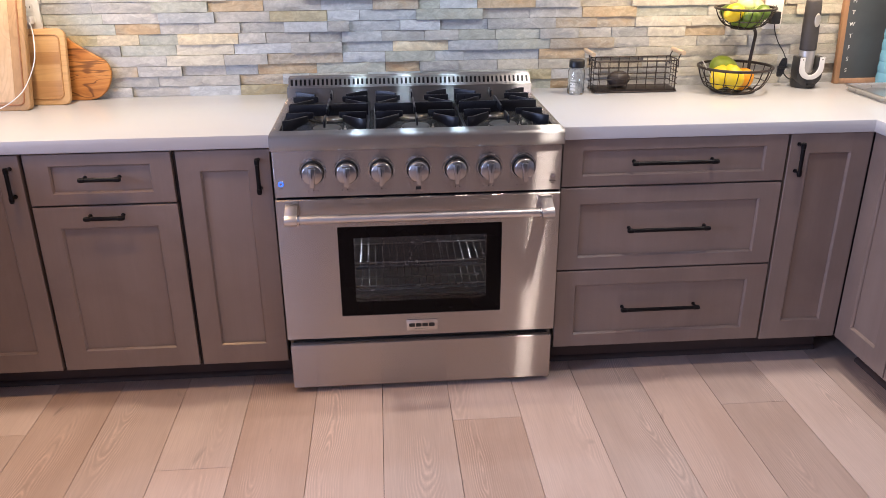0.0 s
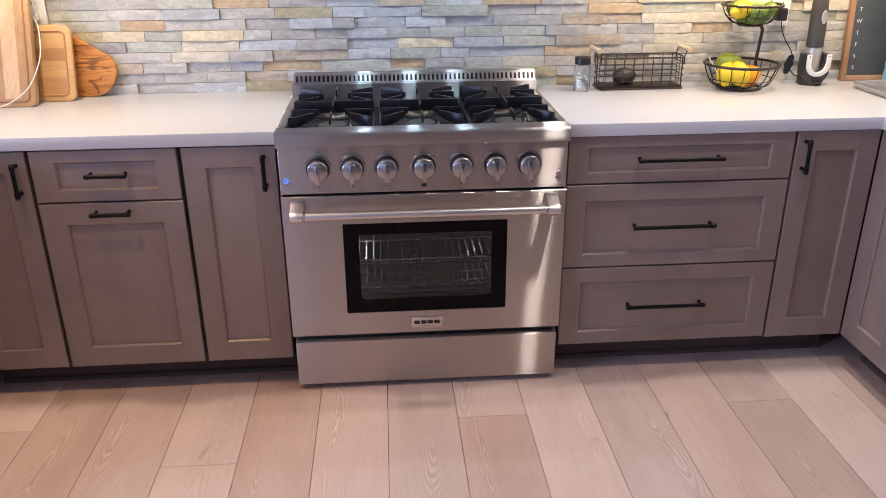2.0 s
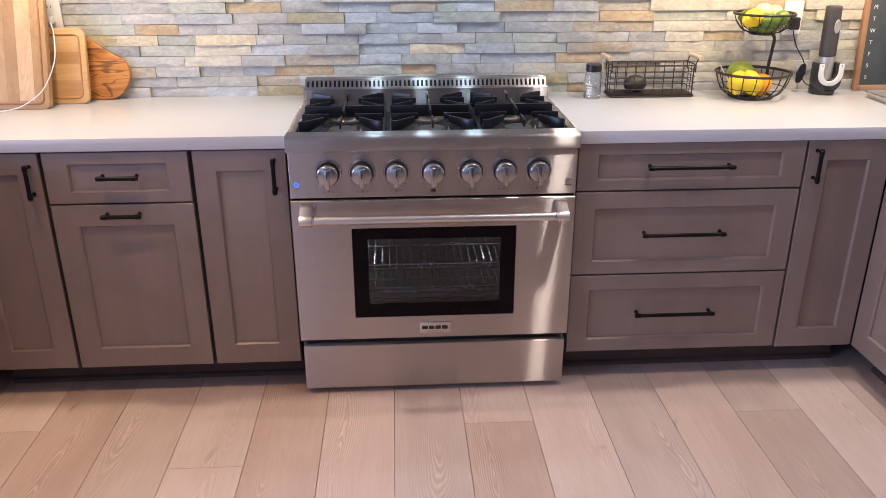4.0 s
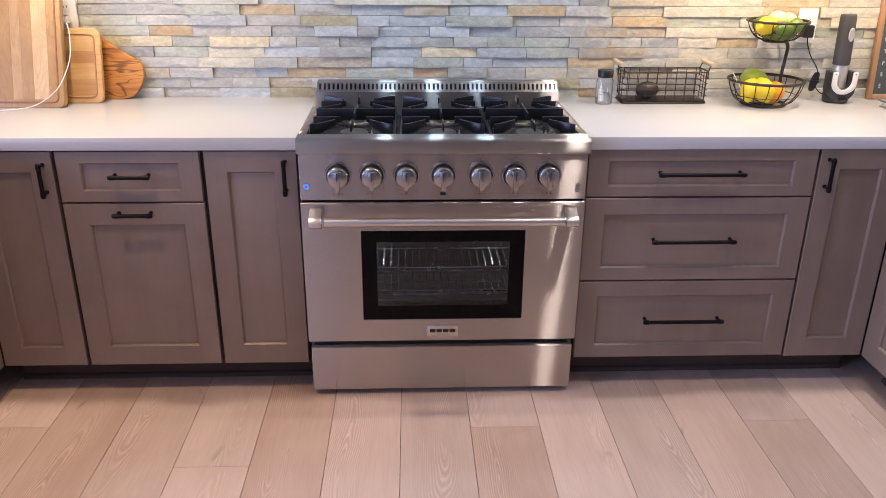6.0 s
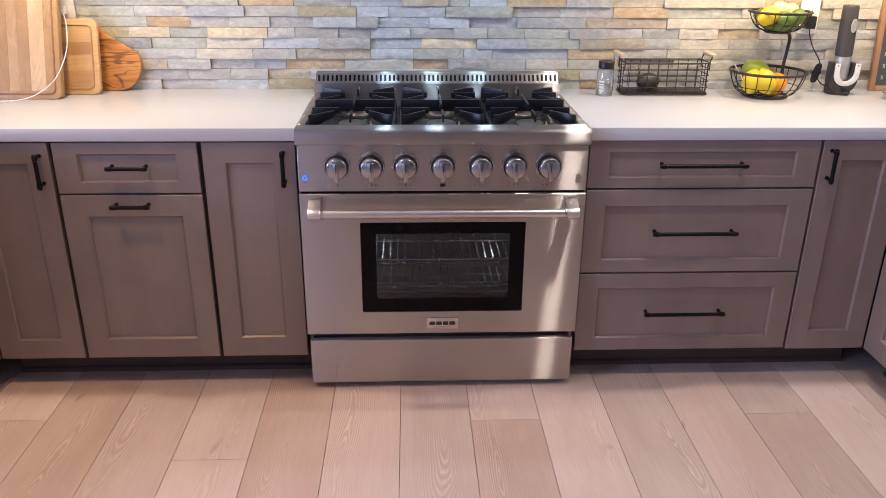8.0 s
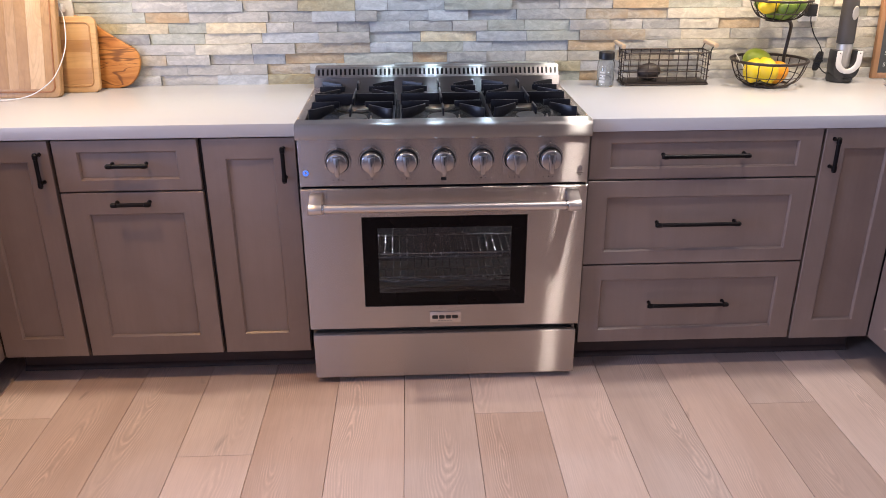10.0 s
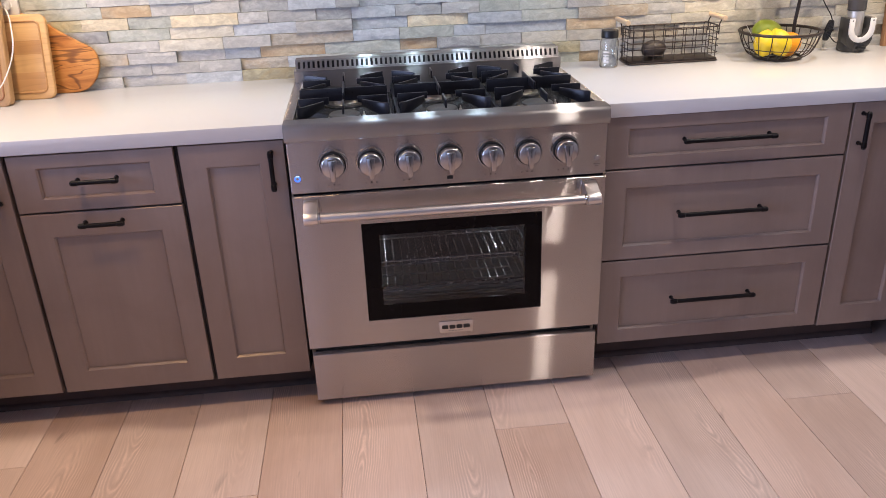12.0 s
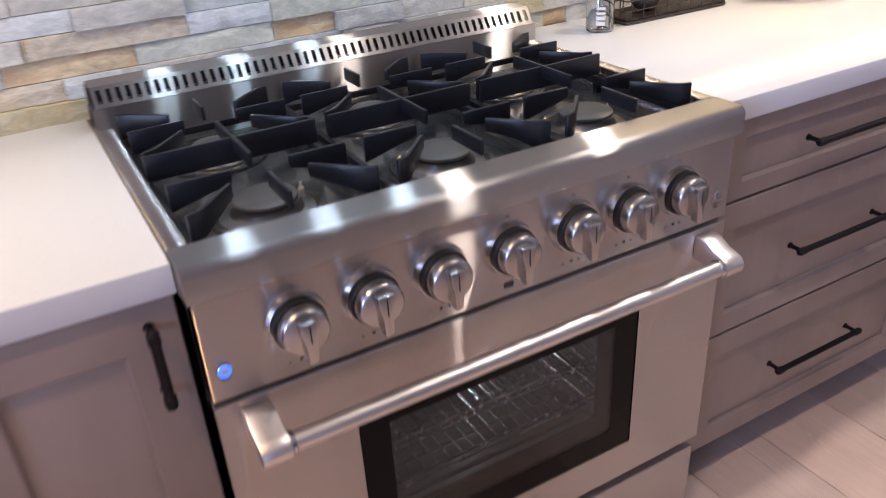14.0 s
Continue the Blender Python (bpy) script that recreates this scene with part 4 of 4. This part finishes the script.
for i, (z0, z1) in enumerate(((0.016, 0.024), (0.028, 0.036), (0.040, 0.045), (0.050, 0.056))):
    rows = []
    for a in range(7):
        t = radians(215 + 6 * a)
        rows.append([label_bm.verts.new((jx + 0.0315 * math.cos(t), jy + 0.0315 * math.sin(t), LIFT + z)) for z in (z0, z1)])
    for a, b in zip(rows, rows[1:]):
        label_bm.faces.new((a[0], b[0], b[1], a[1]))
part("print", label_bm, PLASTIC_WHITE, jar, "white printed bars")

# wire basket
BX0, BX1, BY0, BY1, BZ = 0.690, 1.008, 0.535, 0.645, 0.118
basket = thing("wire_basket", (0.845, 0.59, LIFT), "black wire basket with pale wooden side handles", "basket")
for k, (z, r) in enumerate(((0.004, 0.0028), (0.030, 0.0014), (0.052, 0.0014), (0.074, 0.0014), (0.096, 0.0014), (BZ, 0.0026))):
    pts = [(x, y, LIFT + z) for x, y in rounded(BX0, BX1, BY0, BY1, 0.010, 3)]
    part("hoop", tube(pts, r, closed=True, seg=6), WIRE, basket)
for i in range(9):
    x = BX0 + 0.012 + (BX1 - BX0 - 0.024) * i / 8
    part("rib", tube([(x, BY0, LIFT + BZ), (x, BY0, LIFT + 0.004), (x, BY1, LIFT + 0.004), (x, BY1, LIFT + BZ)], 0.0014, seg=6), WIRE, basket)
for s, x in ((-1, BX0), (1, BX1)):
    for y in (0.560, 0.590, 0.620):
        part("rib", tube([(x, y, LIFT + 0.004), (x, y, LIFT + BZ)], 0.0014, seg=6), WIRE, basket)
    hx = x + s * 0.012
    for y in (0.545, 0.635):
        part("bracket", tube(smooth_path([(x, y, LIFT + 0.09), (x, y, LIFT + BZ + 0.006), (hx - s * 0.004, y, LIFT + BZ + 0.022), (hx, y, LIFT + BZ + 0.026)], 4), 0.0022, seg=6), WIRE, basket)
    part("grip", lathe((hx, 0.530, LIFT + BZ + 0.026), (0, 1, 0), [(0, 0.0), (0, 0.0075), (0.001, 0.0085), (0.119, 0.0085), (0.120, 0.0075), (0.120, 0.0)], seg=16), PALE_WOOD, basket, "pale turned wood handle")
part("base_tray", box(BX0 + 0.003, BX1 - 0.003, BY0 + 0.003, BY1 - 0.003, LIFT + 0.0055, LIFT + 0.012, 0.001), WIRE, basket, "dark sheet metal bottom")


def fruit(name, at, length, radius, way, material, label, tip=0.0, squash=1.0):
    n, prof = 14, []
    for i in range(n + 1):
        a = math.pi * i / n
        prof.append((length / 2 - length / 2 * math.cos(a), max(radius * math.sin(a) ** 0.92, 0.0) if 0 < i < n else 0.0))
    if tip:
        prof = [(-tip, 0.0), (-tip * 0.7, radius * 0.12)] + prof[2:-2] + [(length + tip * 0.7, radius * 0.14), (length + tip, 0.0)]
    way = Vector(way).normalized()
    bm = lathe(Vector(at) - way * length / 2, way, prof, seg=22, squash=squash)
    for v in bm.verts:
        d = v.co - Vector(at)
        v.co += d * 0.05 * noise.noise(v.co * 22.0)
    return tagged(part(name, bm, material, at=at, smooth=60), label, "fruit", "fruit on the worktop")


fruit("avocado", (0.795, 0.590, LIFT + 0.0125 + 0.031), 0.092, 0.031, (1, 0.25, 0.05), AVOCADO, "ripe dark avocado lying in the wire basket")

# two-tier fruit stand
FX, FY = 1.223, 0.530
stand = thing("fruit_stand", (FX, FY, LIFT), "two-tier dark bronze wire fruit stand", "fruit stand")


def wire_bowl(cx, cy, z0, r0, z1, r1, spokes, hoop):
    part("foot_ring", tube(ring_points((cx, cy, z0 + 0.005), r0, n=36), 0.0048, closed=True, seg=8), WIRE, stand)
    part("rim", tube(ring_points((cx, cy, z1), r1, n=48), hoop, closed=True, seg=10), WIRE, stand, "thick bronze rim")
    part("hoop", tube(ring_points((cx, cy, z0 + 0.42 * (z1 - z0)), r0 + 0.66 * (r1 - r0), n=40), 0.0016, closed=True, seg=6), WIRE, stand)
    for i in range(spokes):
        a = 2 * math.pi * i / spokes
        ring_at = lambda r, z, t=0.0: (cx + r * math.cos(a + t), cy + r * math.sin(a + t), z)
        pts = smooth_path([ring_at(r0, z0 + 0.006), ring_at(r0 + 0.45 * (r1 - r0), z0 + 0.22 * (z1 - z0), 0.12), ring_at(r0 + 0.80 * (r1 - r0), z0 + 0.58 * (z1 - z0), 0.20), ring_at(r1, z1, 0.22)], 4)
        part("spoke", tube(pts, 0.0018, seg=6), WIRE, stand)
    part("floor_ring", tube(ring_points((cx, cy, z0 + 0.006), r0 * 0.5, n=28), 0.0018, closed=True, seg=6), WIRE, stand)
    part("floor_wire", tube([(cx - r0, cy, z0 + 0.005), (cx + r0, cy, z0 + 0.005)], 0.0018, seg=6), WIRE, stand)
    part("floor_wire", tube([(cx, cy - r0, z0 + 0.005), (cx, cy + r0, z0 + 0.005)], 0.0018, seg=6), WIRE, stand)


wire_bowl(FX, FY, LIFT, 0.078, LIFT + 0.092, 0.134, 18, 0.0052)
UX, UY = 1.241, 0.545
wire_bowl(UX, UY, LIFT + 0.227, 0.042, LIFT + 0.302, 0.107, 16, 0.0046)
part("post", tube(smooth_path([(FX + 0.072, FY + 0.030, LIFT + 0.006), (FX + 0.080, FY + 0.055, LIFT + 0.09), (FX + 0.088, FY + 0.060, LIFT + 0.16), (FX + 0.083, FY + 0.045, LIFT + 0.208), (UX + 0.040, UY + 0.012, LIFT + 0.231), (UX + 0.02, UY, LIFT + 0.232)], 6), 0.0062, seg=10), WIRE, stand, "curved bronze post")

fz = LIFT + 0.0125
fruit("lemon", (1.156, 0.495, fz + 0.046), 0.088, 0.038, (0.30, 0.45, 0.80), LEMON, "ripe yellow lemon in the lower fruit bowl", 0.006)
fruit("lemon", (1.195, 0.474, fz + 0.050), 0.090, 0.038, (-0.20, 0.45, 0.80), LEMON, "ripe yellow lemon in the lower fruit bowl", 0.006)
fruit("orange", (1.247, 0.505, fz + 0.036), 0.084, 0.038, (0.55, 0.2, 0.8), ORANGE, "golden orange in the lower fruit bowl")
fruit("mango", (1.190, 0.552, fz + 0.072), 0.112, 0.042, (0.9, -0.1, -0.35), MANGO, "green mango with a short stem in the lower fruit bowl")
uz = LIFT + 0.227 + 0.0085
fruit("lemon", (1.180, 0.502, uz + 0.054), 0.078, 0.032, (0.9, 0.3, 0.3), LEMON, "ripe yellow lemon in the upper fruit bowl", 0.005)
fruit("green_apple", (1.232, 0.530, uz + 0.074), 0.058, 0.033, (0.1, 0.1, 1), APPLE, "pale green apple on the heap of limes")
fruit("green_apple", (1.285, 0.560, uz + 0.066), 0.056, 0.031, (0.2, 0.1, 1), APPLE, "pale green apple on the heap of limes")
for x, y, z, w in ((1.238, 0.482, 0.044, (1, 0.2, 0.1)), (1.287, 0.500, 0.054, (0.7, 0.8, 0.2)), (1.273, 0.520, 0.030, (0.6, 1, 0.1)), (1.210, 0.530, 0.030, (1, -0.5, 0)), (1.240, 0.512, 0.024, (1, 0.3, 0.1)), (1.308, 0.545, 0.050, (0.3, 1, 0.2)), (1.262, 0.600, 0.046, (1, 0.3, 0)), (1.195, 0.580, 0.050, (0.8, -0.6, 0.1)), (1.243, 0.565, 0.024, (0.4, 0.8, 0.2))):
    fruit("lime", (x, y, uz + z), 0.066, 0.027, w, LIME, "dark green lime in the upper fruit bowl", 0.003)
tag_bm = bmesh.new()
tag_rows = []
for i in range(7):
    k = i / 6
    cx, cz = FX - 0.100 - 0.046 * k, LIFT + 0.058 + 0.066 * k
    tag_rows.append([tag_bm.verts.new((cx + dx, FY - 0.040 + dy, cz)) for dx, dy in ((-0.006, -0.012), (0.006, 0.012))])
for a, b in zip(tag_rows, tag_rows[1:]):
    tag_bm.faces.new((a[0], a[1], b[1], b[0]))
bmesh.ops.solidify(tag_bm, geom=tag_bm.faces[:], thickness=0.0008)
tagged(part("paper_tag", tag_bm, PLASTIC_WHITE, at=(FX - 0.100, FY - 0.040, LIFT + 0.058)), "narrow white paper tag standing in the fruit bowl", "tag")

# cordless appliance in its charging dock
AX, AY = 1.528, 0.585
dock = thing("charging_dock", (AX, AY, LIFT), "black charging dock with a glossy white horseshoe face", "charging dock")
part("base", lathe((AX, AY, LIFT), (0, 0, 1), [(0, 0.0), (0, 0.045), (0.004, 0.0475), (0.030, 0.0485), (0.040, 0.043), (0.040, 0.0)], seg=36, squash=0.95), PLASTIC_DARK, dock)
def notch(w_out, z_low, z_turn):
    """A block outline with a horseshoe notch, as (x, z)."""
    low = [(AX + w_out * math.cos(a), LIFT + z_turn + (z_turn - z_low) * math.sin(a)) for a in (radians(180 + 9 * i) for i in range(21))]
    cut = [(AX + 0.029 * math.cos(a), LIFT + 0.088 + 0.036 * math.sin(a)) for a in (radians(360 - 9 * i) for i in range(21))]
    return [(AX - w_out, LIFT + 0.118)] + low + [(AX + w_out, LIFT + 0.118), (AX + 0.029, LIFT + 0.118)] + cut + [(AX - 0.029, LIFT + 0.118)]


part("shell", prism([(x, AY - 0.044, z) for x, z in notch(0.0495, 0.006, 0.052)], (0, 0.055, 0), bevel=0.003), PLASTIC_DARK, dock, "black dock shell")
part("horseshoe", prism([(x, AY - 0.0505, z) for x, z in notch(0.0480, 0.034, 0.078)], (0, 0.006, 0), bevel=0.0015), PLASTIC_WHITE, dock, "glossy white horseshoe")
for x in (-0.038, 0.038):
    part("screw", lathe((AX + x, AY - 0.0505, LIFT + 0.110), (0, -1, 0), [(0, 0.0026), (0.0006, 0.0026)], seg=12), STEEL_DARK, dock)
part("release_latch", box(AX - 0.010, AX + 0.022, AY - 0.0575, AY - 0.045, LIFT + 0.012, LIFT + 0.021, 0.002), PLASTIC_BLACK, dock)
part("print", box(AX - 0.008, AX + 0.010, AY - 0.0515, AY - 0.0505, LIFT + 0.0335, LIFT + 0.0355), STEEL_DARK, dock)
wand = thing("cordless_wand", (AX, AY, LIFT + 0.055), "charcoal cordless handheld opener with a steel collar", "appliance")
lean = Vector((-0.02, 0.02, 1.0))
part("collar", lathe((AX, AY - 0.004, LIFT + 0.0535), lean, [(0, 0.0), (0.0, 0.026), (0.004, 0.0265), (0.083, 0.0285), (0.086, 0.0275)], seg=32), SATIN, wand, "brushed steel collar")
part("grip", lathe(Vector((AX, AY - 0.004, LIFT + 0.0535)) + lean * 0.0865, lean, [(0, 0.028), (0.002, 0.0305), (0.09, 0.0305), (0.170, 0.0285), (0.180, 0.0280), (0.183, 0.026), (0.183, 0.0)], seg=32), RUBBER_GREY, wand, "charcoal soft-touch grip")
bm = lathe((0, 0, 0), (0, -1, 0), [(0, 0.012), (0.002, 0.012), (0.0035, 0.0105), (0.0025, 0.0085), (0.0025, 0.0)], seg=24)
bm.transform(Matrix.Translation((AX + 0.002, AY - 0.0300, LIFT + 0.252)) @ Matrix.Diagonal((0.95, 1, 2.1, 1)))
part("button", bm, SATIN, wand, "oval steel button")

adapter = thing("power_adapter", (1.392, 0.63, 1.17), "black plug adapter with a bundled black cord", "power adapter")
part("plug", box(1.375, 1.413, 0.604, 0.6445, 1.150, 1.196, 0.005), PLASTIC_BLACK, adapter)
cord = smooth_path([(1.394, 0.612, 1.152), (1.396, 0.606, 1.125), (1.412, 0.600, 1.085), (1.440, 0.598, 1.045), (1.452, 0.598, 1.020)], 6)
part("cord", tube(cord, 0.0021), PLASTIC_BLACK, adapter)
bundle = bmesh.new()
for i in range(6):
    dx, dy = 0.0045 * (i % 3) - 0.0045, 0.004 * (i // 3)
    pts = [(1.444 + dx + 0.0075 * math.cos(a) + 0.007 * math.sin(a), 0.600 + dy, 0.988 + 0.034 * math.sin(a)) for a in (2 * math.pi * k / 20 for k in range(20))]
    tube(pts, 0.0023, bundle, 6, True)
part("bundle", bundle, PLASTIC_BLACK, adapter)
part("tie", box(1.430, 1.460, 0.594, 0.612, 0.984, 0.993, 0.002), PLASTIC_BLACK, adapter)
part("cord", tube(smooth_path([(1.450, 0.600, 0.970), (1.462, 0.598, 0.955), (1.478, 0.600, 0.944), (1.500, 0.603, 0.938)], 5), 0.0021), PLASTIC_BLACK, adapter)

# weekly chalkboard, canister and baking sheet
CB = Matrix.Translation((1.678, 0.622, LIFT)) @ Matrix.Rotation(radians(-4), 4, "X")
chalk = thing("chalkboard", (1.80, 0.63, LIFT), "weekday chalkboard in a brown wooden frame", "chalkboard")
BW, BH = 0.300, 0.420
for name, b in (("frame_side", (0, 0.020, 0, 0.020, 0.0, BH)), ("frame_side", (BW - 0.020, BW, 0, 0.020, 0.0, BH)), ("frame_rail", (0.0202, BW - 0.0202, 0.0003, 0.020, 0.0, 0.020)), ("frame_rail", (0.0202, BW - 0.0202, 0.0003, 0.020, BH - 0.020, BH))):
    bm = box(*b, 0.002)
    bm.transform(CB)
    part(name, bm, FRAME_WOOD, chalk)
bm = box(0.0185, BW - 0.0185, 0.008, 0.016, 0.0185, BH - 0.0185)
bm.transform(CB)
slate = part("slate", bm, CHALK, chalk, "black writing surface")
for i, c in enumerate("MTWTFSS"):
    bm = lettering(c, 0.021, CB @ Matrix.Translation((0.045, 0.0072, 0.307 - 0.0438 * i)) @ Matrix.Rotation(radians(90), 4, "X"))
    part("letter", bm, CHALK_WHITE, slate)
canister = thing("canister", (1.869, 0.562, LIFT), "pale blue ribbed ceramic canister", "canister")
ribs = [(0, 0.0), (0, 0.046), (0.004, 0.0505)]
for i in range(9):
    z = 0.012 + 0.042 * i
    ribs += [(z, 0.0505), (z + 0.018, 0.0525), (z + 0.036, 0.0505), (z + 0.039, 0.0490)]
ribs += [(0.392, 0.046), (0.392, 0.0)]
part("body", lathe((1.869, 0.562, LIFT), (0, 0, 1), ribs, seg=48), BLUE_GLAZE, canister)
pan = bmesh.new()
box(1.658, 2.10, 0.245, 0.500, LIFT, LIFT + 0.003, 0, pan)
sheet = thing("baking_sheet", (1.88, 0.36, LIFT), "shallow aluminium baking sheet on the worktop", "baking sheet")
part("bottom", pan, PAN_METAL, sheet)
rim = bmesh.new()
for z, r, grow in ((0.020, 0.004, 0.006),):
    tube([(x, y, LIFT + z) for x, y in rounded(1.658 - grow, 2.10 + grow, 0.245 - grow, 0.500 + grow, 0.02, 4)], r, rim, 8, True)
part("rolled_rim", rim, PAN_METAL, sheet)
wallp = rounded(1.658, 2.10, 0.245, 0.500, 0.02, 4)
wallq = rounded(1.653, 2.105, 0.240, 0.505, 0.02, 4)
bm = bmesh.new()
lo, hi = [bm.verts.new((x, y, LIFT + 0.001)) for x, y in wallp], [bm.verts.new((x, y, LIFT + 0.020)) for x, y in wallq]
for i in range(len(lo)):
    j = (i + 1) % len(lo)
    bm.faces.new((lo[i], lo[j], hi[j], hi[i]))
bmesh.ops.solidify(bm, geom=bm.faces[:], thickness=0.0015)
part("side", bm, PAN_METAL, sheet)


# ---------------------------------------------------------------- oak planks
PLANK, SEAM = 0.2287, 0.0855
JOINTS = {0: -0.206, 4: -0.194, -4: -0.388, -7: -0.165}
TONES = {-7: OAK_PALE, -6: OAK_DEEP, -5: OAK_MID, -4: OAK_MID, -3: OAK_DEEP, -2: OAK_PALE, -1: OAK_MID, 0: OAK_MID, 1: OAK_PALE, 2: OAK_MID, 3: OAK_MID, 4: OAK_MID, 5: OAK_PALE}
pick = random.Random(5)


def plank(x0, x1, y0, y1, material):
    g, b = 0.0007, 0.0011
    bm = bmesh.new()
    lo = [bm.verts.new(p) for p in ((x0 + g, y0 + g, -0.012), (x1 - g, y0 + g, -0.012), (x1 - g, y1 - g, -0.012), (x0 + g, y1 - g, -0.012))]
    mi = [bm.verts.new((v.co.x, v.co.y, -b)) for v in lo]
    hi = [bm.verts.new(p) for p in ((x0 + g + b, y0 + g + b, 0), (x1 - g - b, y0 + g + b, 0), (x1 - g - b, y1 - g - b, 0), (x0 + g + b, y1 - g - b, 0))]
    bm.faces.new(hi)
    for a, c in ((lo, mi), (mi, hi)):
        for i in range(4):
            bm.faces.new((a[i], a[(i + 1) % 4], c[(i + 1) % 4], c[i]))
    ob = part("plank", bm, material, floor, smooth=0, at=((x0 + x1) / 2, (y0 + y1) / 2, 0))
    return ob


for k in range(-18, 10):
    x0 = SEAM + PLANK * k
    x1 = min(x0 + PLANK, 2.16)
    joint = JOINTS.get(k)
    cuts = [0.68]
    y = joint if joint is not None else pick.uniform(-1.75, -0.85)
    while y > -5.0:
        cuts.append(y)
        y -= pick.uniform(1.1, 1.5)
    cuts.append(-5.05)
    for n, (b, a) in enumerate(zip(cuts, cuts[1:])):
        tone = TONES.get(k) if n == 0 else None
        if k == 0:
            tone = OAK_PALE if n == 0 else OAK_DEEP if n == 1 else None
        if k == -4 and n == 1:
            tone = OAK_PALE
        if k == -7 and n == 1:
            tone = OAK_MID
        plank(max(x0, -4.05), x1, a, b, tone or pick.choice((OAK_PALE, OAK_MID, OAK_MID, OAK_DEEP)))


# ---------------------------------------------------------------- split stone courses
# each course from the worktop up: where a stone begins (cm from the middle of the range) and its sort
COURSES = (
    "-156g -136g -117g -104g -83b -64y -45g -21g 3g 27g 46v 55o 62g 93g 121w 147g 171t 193g 214",
    "-146g -125g -94g -78g -64t -48b -38g -16b 5g 27g 45y 55g 68g 103w 135g 157t 178g 213",
    "-148g -124t -101g -85g -69b -57o -35v -9o 4d 19g 34w 50w 69t 91w 119w 145g 175g 212",
    "-154g -132g -113g -90w -69g -53t -25b -9v 10b 21b 50o 68g 88w 127g 150w 176g 210",
    "-157g -138g -119d -106v -86w -65b -44g -25b -6c 15b 34v 54t 79g 93w 112w 132g 158w 183g 209",
    "-148g -125y -114c -99v -85c -63g -53g -37d -25b -10d 6g 19v 33v 50g 65g 78d 92w 107o 123w 144g 169w 207",
    "-153g -132v -107o -91g -77g -62d -46b -30d -22b -3b 12b 30d 56t 72t 87w 109w 135v 164w 189g 206",
    "-151g -133v -111g -91b -71g -51y -30b -18b 3v 28g 46g 66o 87v 115w 129w 150w 180g 205",
    "-154g -132d -114g -93v -73o -53g -32b -13t 4v 12b 26o 48g 65w 85w 123o 145w 170g 203",
    "-149g -131g -97g -66b -38w 5v 22g 38b 53d 64t 94w 122o 148w 173g 202",
    "-150g -118v -84g -52b -20g 14b 44t 70w 104w 140g 175w 204",
)
COURSE = 0.0382


def stone(x0, x1, z0, z1, sort, proud):
    """A split-faced stone: a block whose face is a coarse uneven grid."""
    g, nx, nz = 0.0007, 11, 3
    bm = bmesh.new()
    seed = pick.uniform(0, 100)
    grid = []
    for j in range(nz + 1):
        row = []
        for i in range(nx + 1):
            u, w = i / nx, j / nz
            x, z = x0 + g + (x1 - x0 - 2 * g) * u, z0 + g + (z1 - z0 - 2 * g) * w
            edge = i in (0, nx) or j in (0, nz)
            y = WALL - proud - 0.0036 * noise.noise((x * 22 + seed, z * 40, seed)) - 0.0020 * noise.noise((x * 70, z * 90, seed)) + (0.0005 if edge else -0.0005)
            row.append(bm.verts.new((x, y, z)))
        grid.append(row)
    for j in range(nz):
        for i in range(nx):
            bm.faces.new((grid[j][i], grid[j][i + 1], grid[j + 1][i + 1], grid[j + 1][i]))
    loop = grid[0] + [grid[j][nx] for j in range(1, nz)] + grid[nz][::-1] + [grid[j][0] for j in range(nz - 1, 0, -1)]
    back = [bm.verts.new((v.co.x, WALL - 0.0005, v.co.z)) for v in loop]
    for i in range(len(loop)):
        k = (i + 1) % len(loop)
        bm.faces.new((loop[i], loop[k], back[k], back[i]))
    part("stone", bm, STONES[sort], wall_north, smooth=12, at=((x0 + x1) / 2, WALL - 0.01, (z0 + z1) / 2))


for n, course in enumerate(COURSES):
    marks = course.split()
    z0 = TOP - 0.002 + COURSE * n
    at = [float(m.rstrip("abcdefghijklmnopqrstuvwxyz")) / 100 for m in marks]
    stone(-1.86, at[0], z0, z0 + COURSE, "g", 0.014)
    for a, b, m in zip(at, at[1:], marks):
        stone(a, b, z0, z0 + COURSE, m[-1], pick.choice((0.007, 0.010, 0.013, 0.016, 0.021)) + pick.uniform(-0.0015, 0.0015))
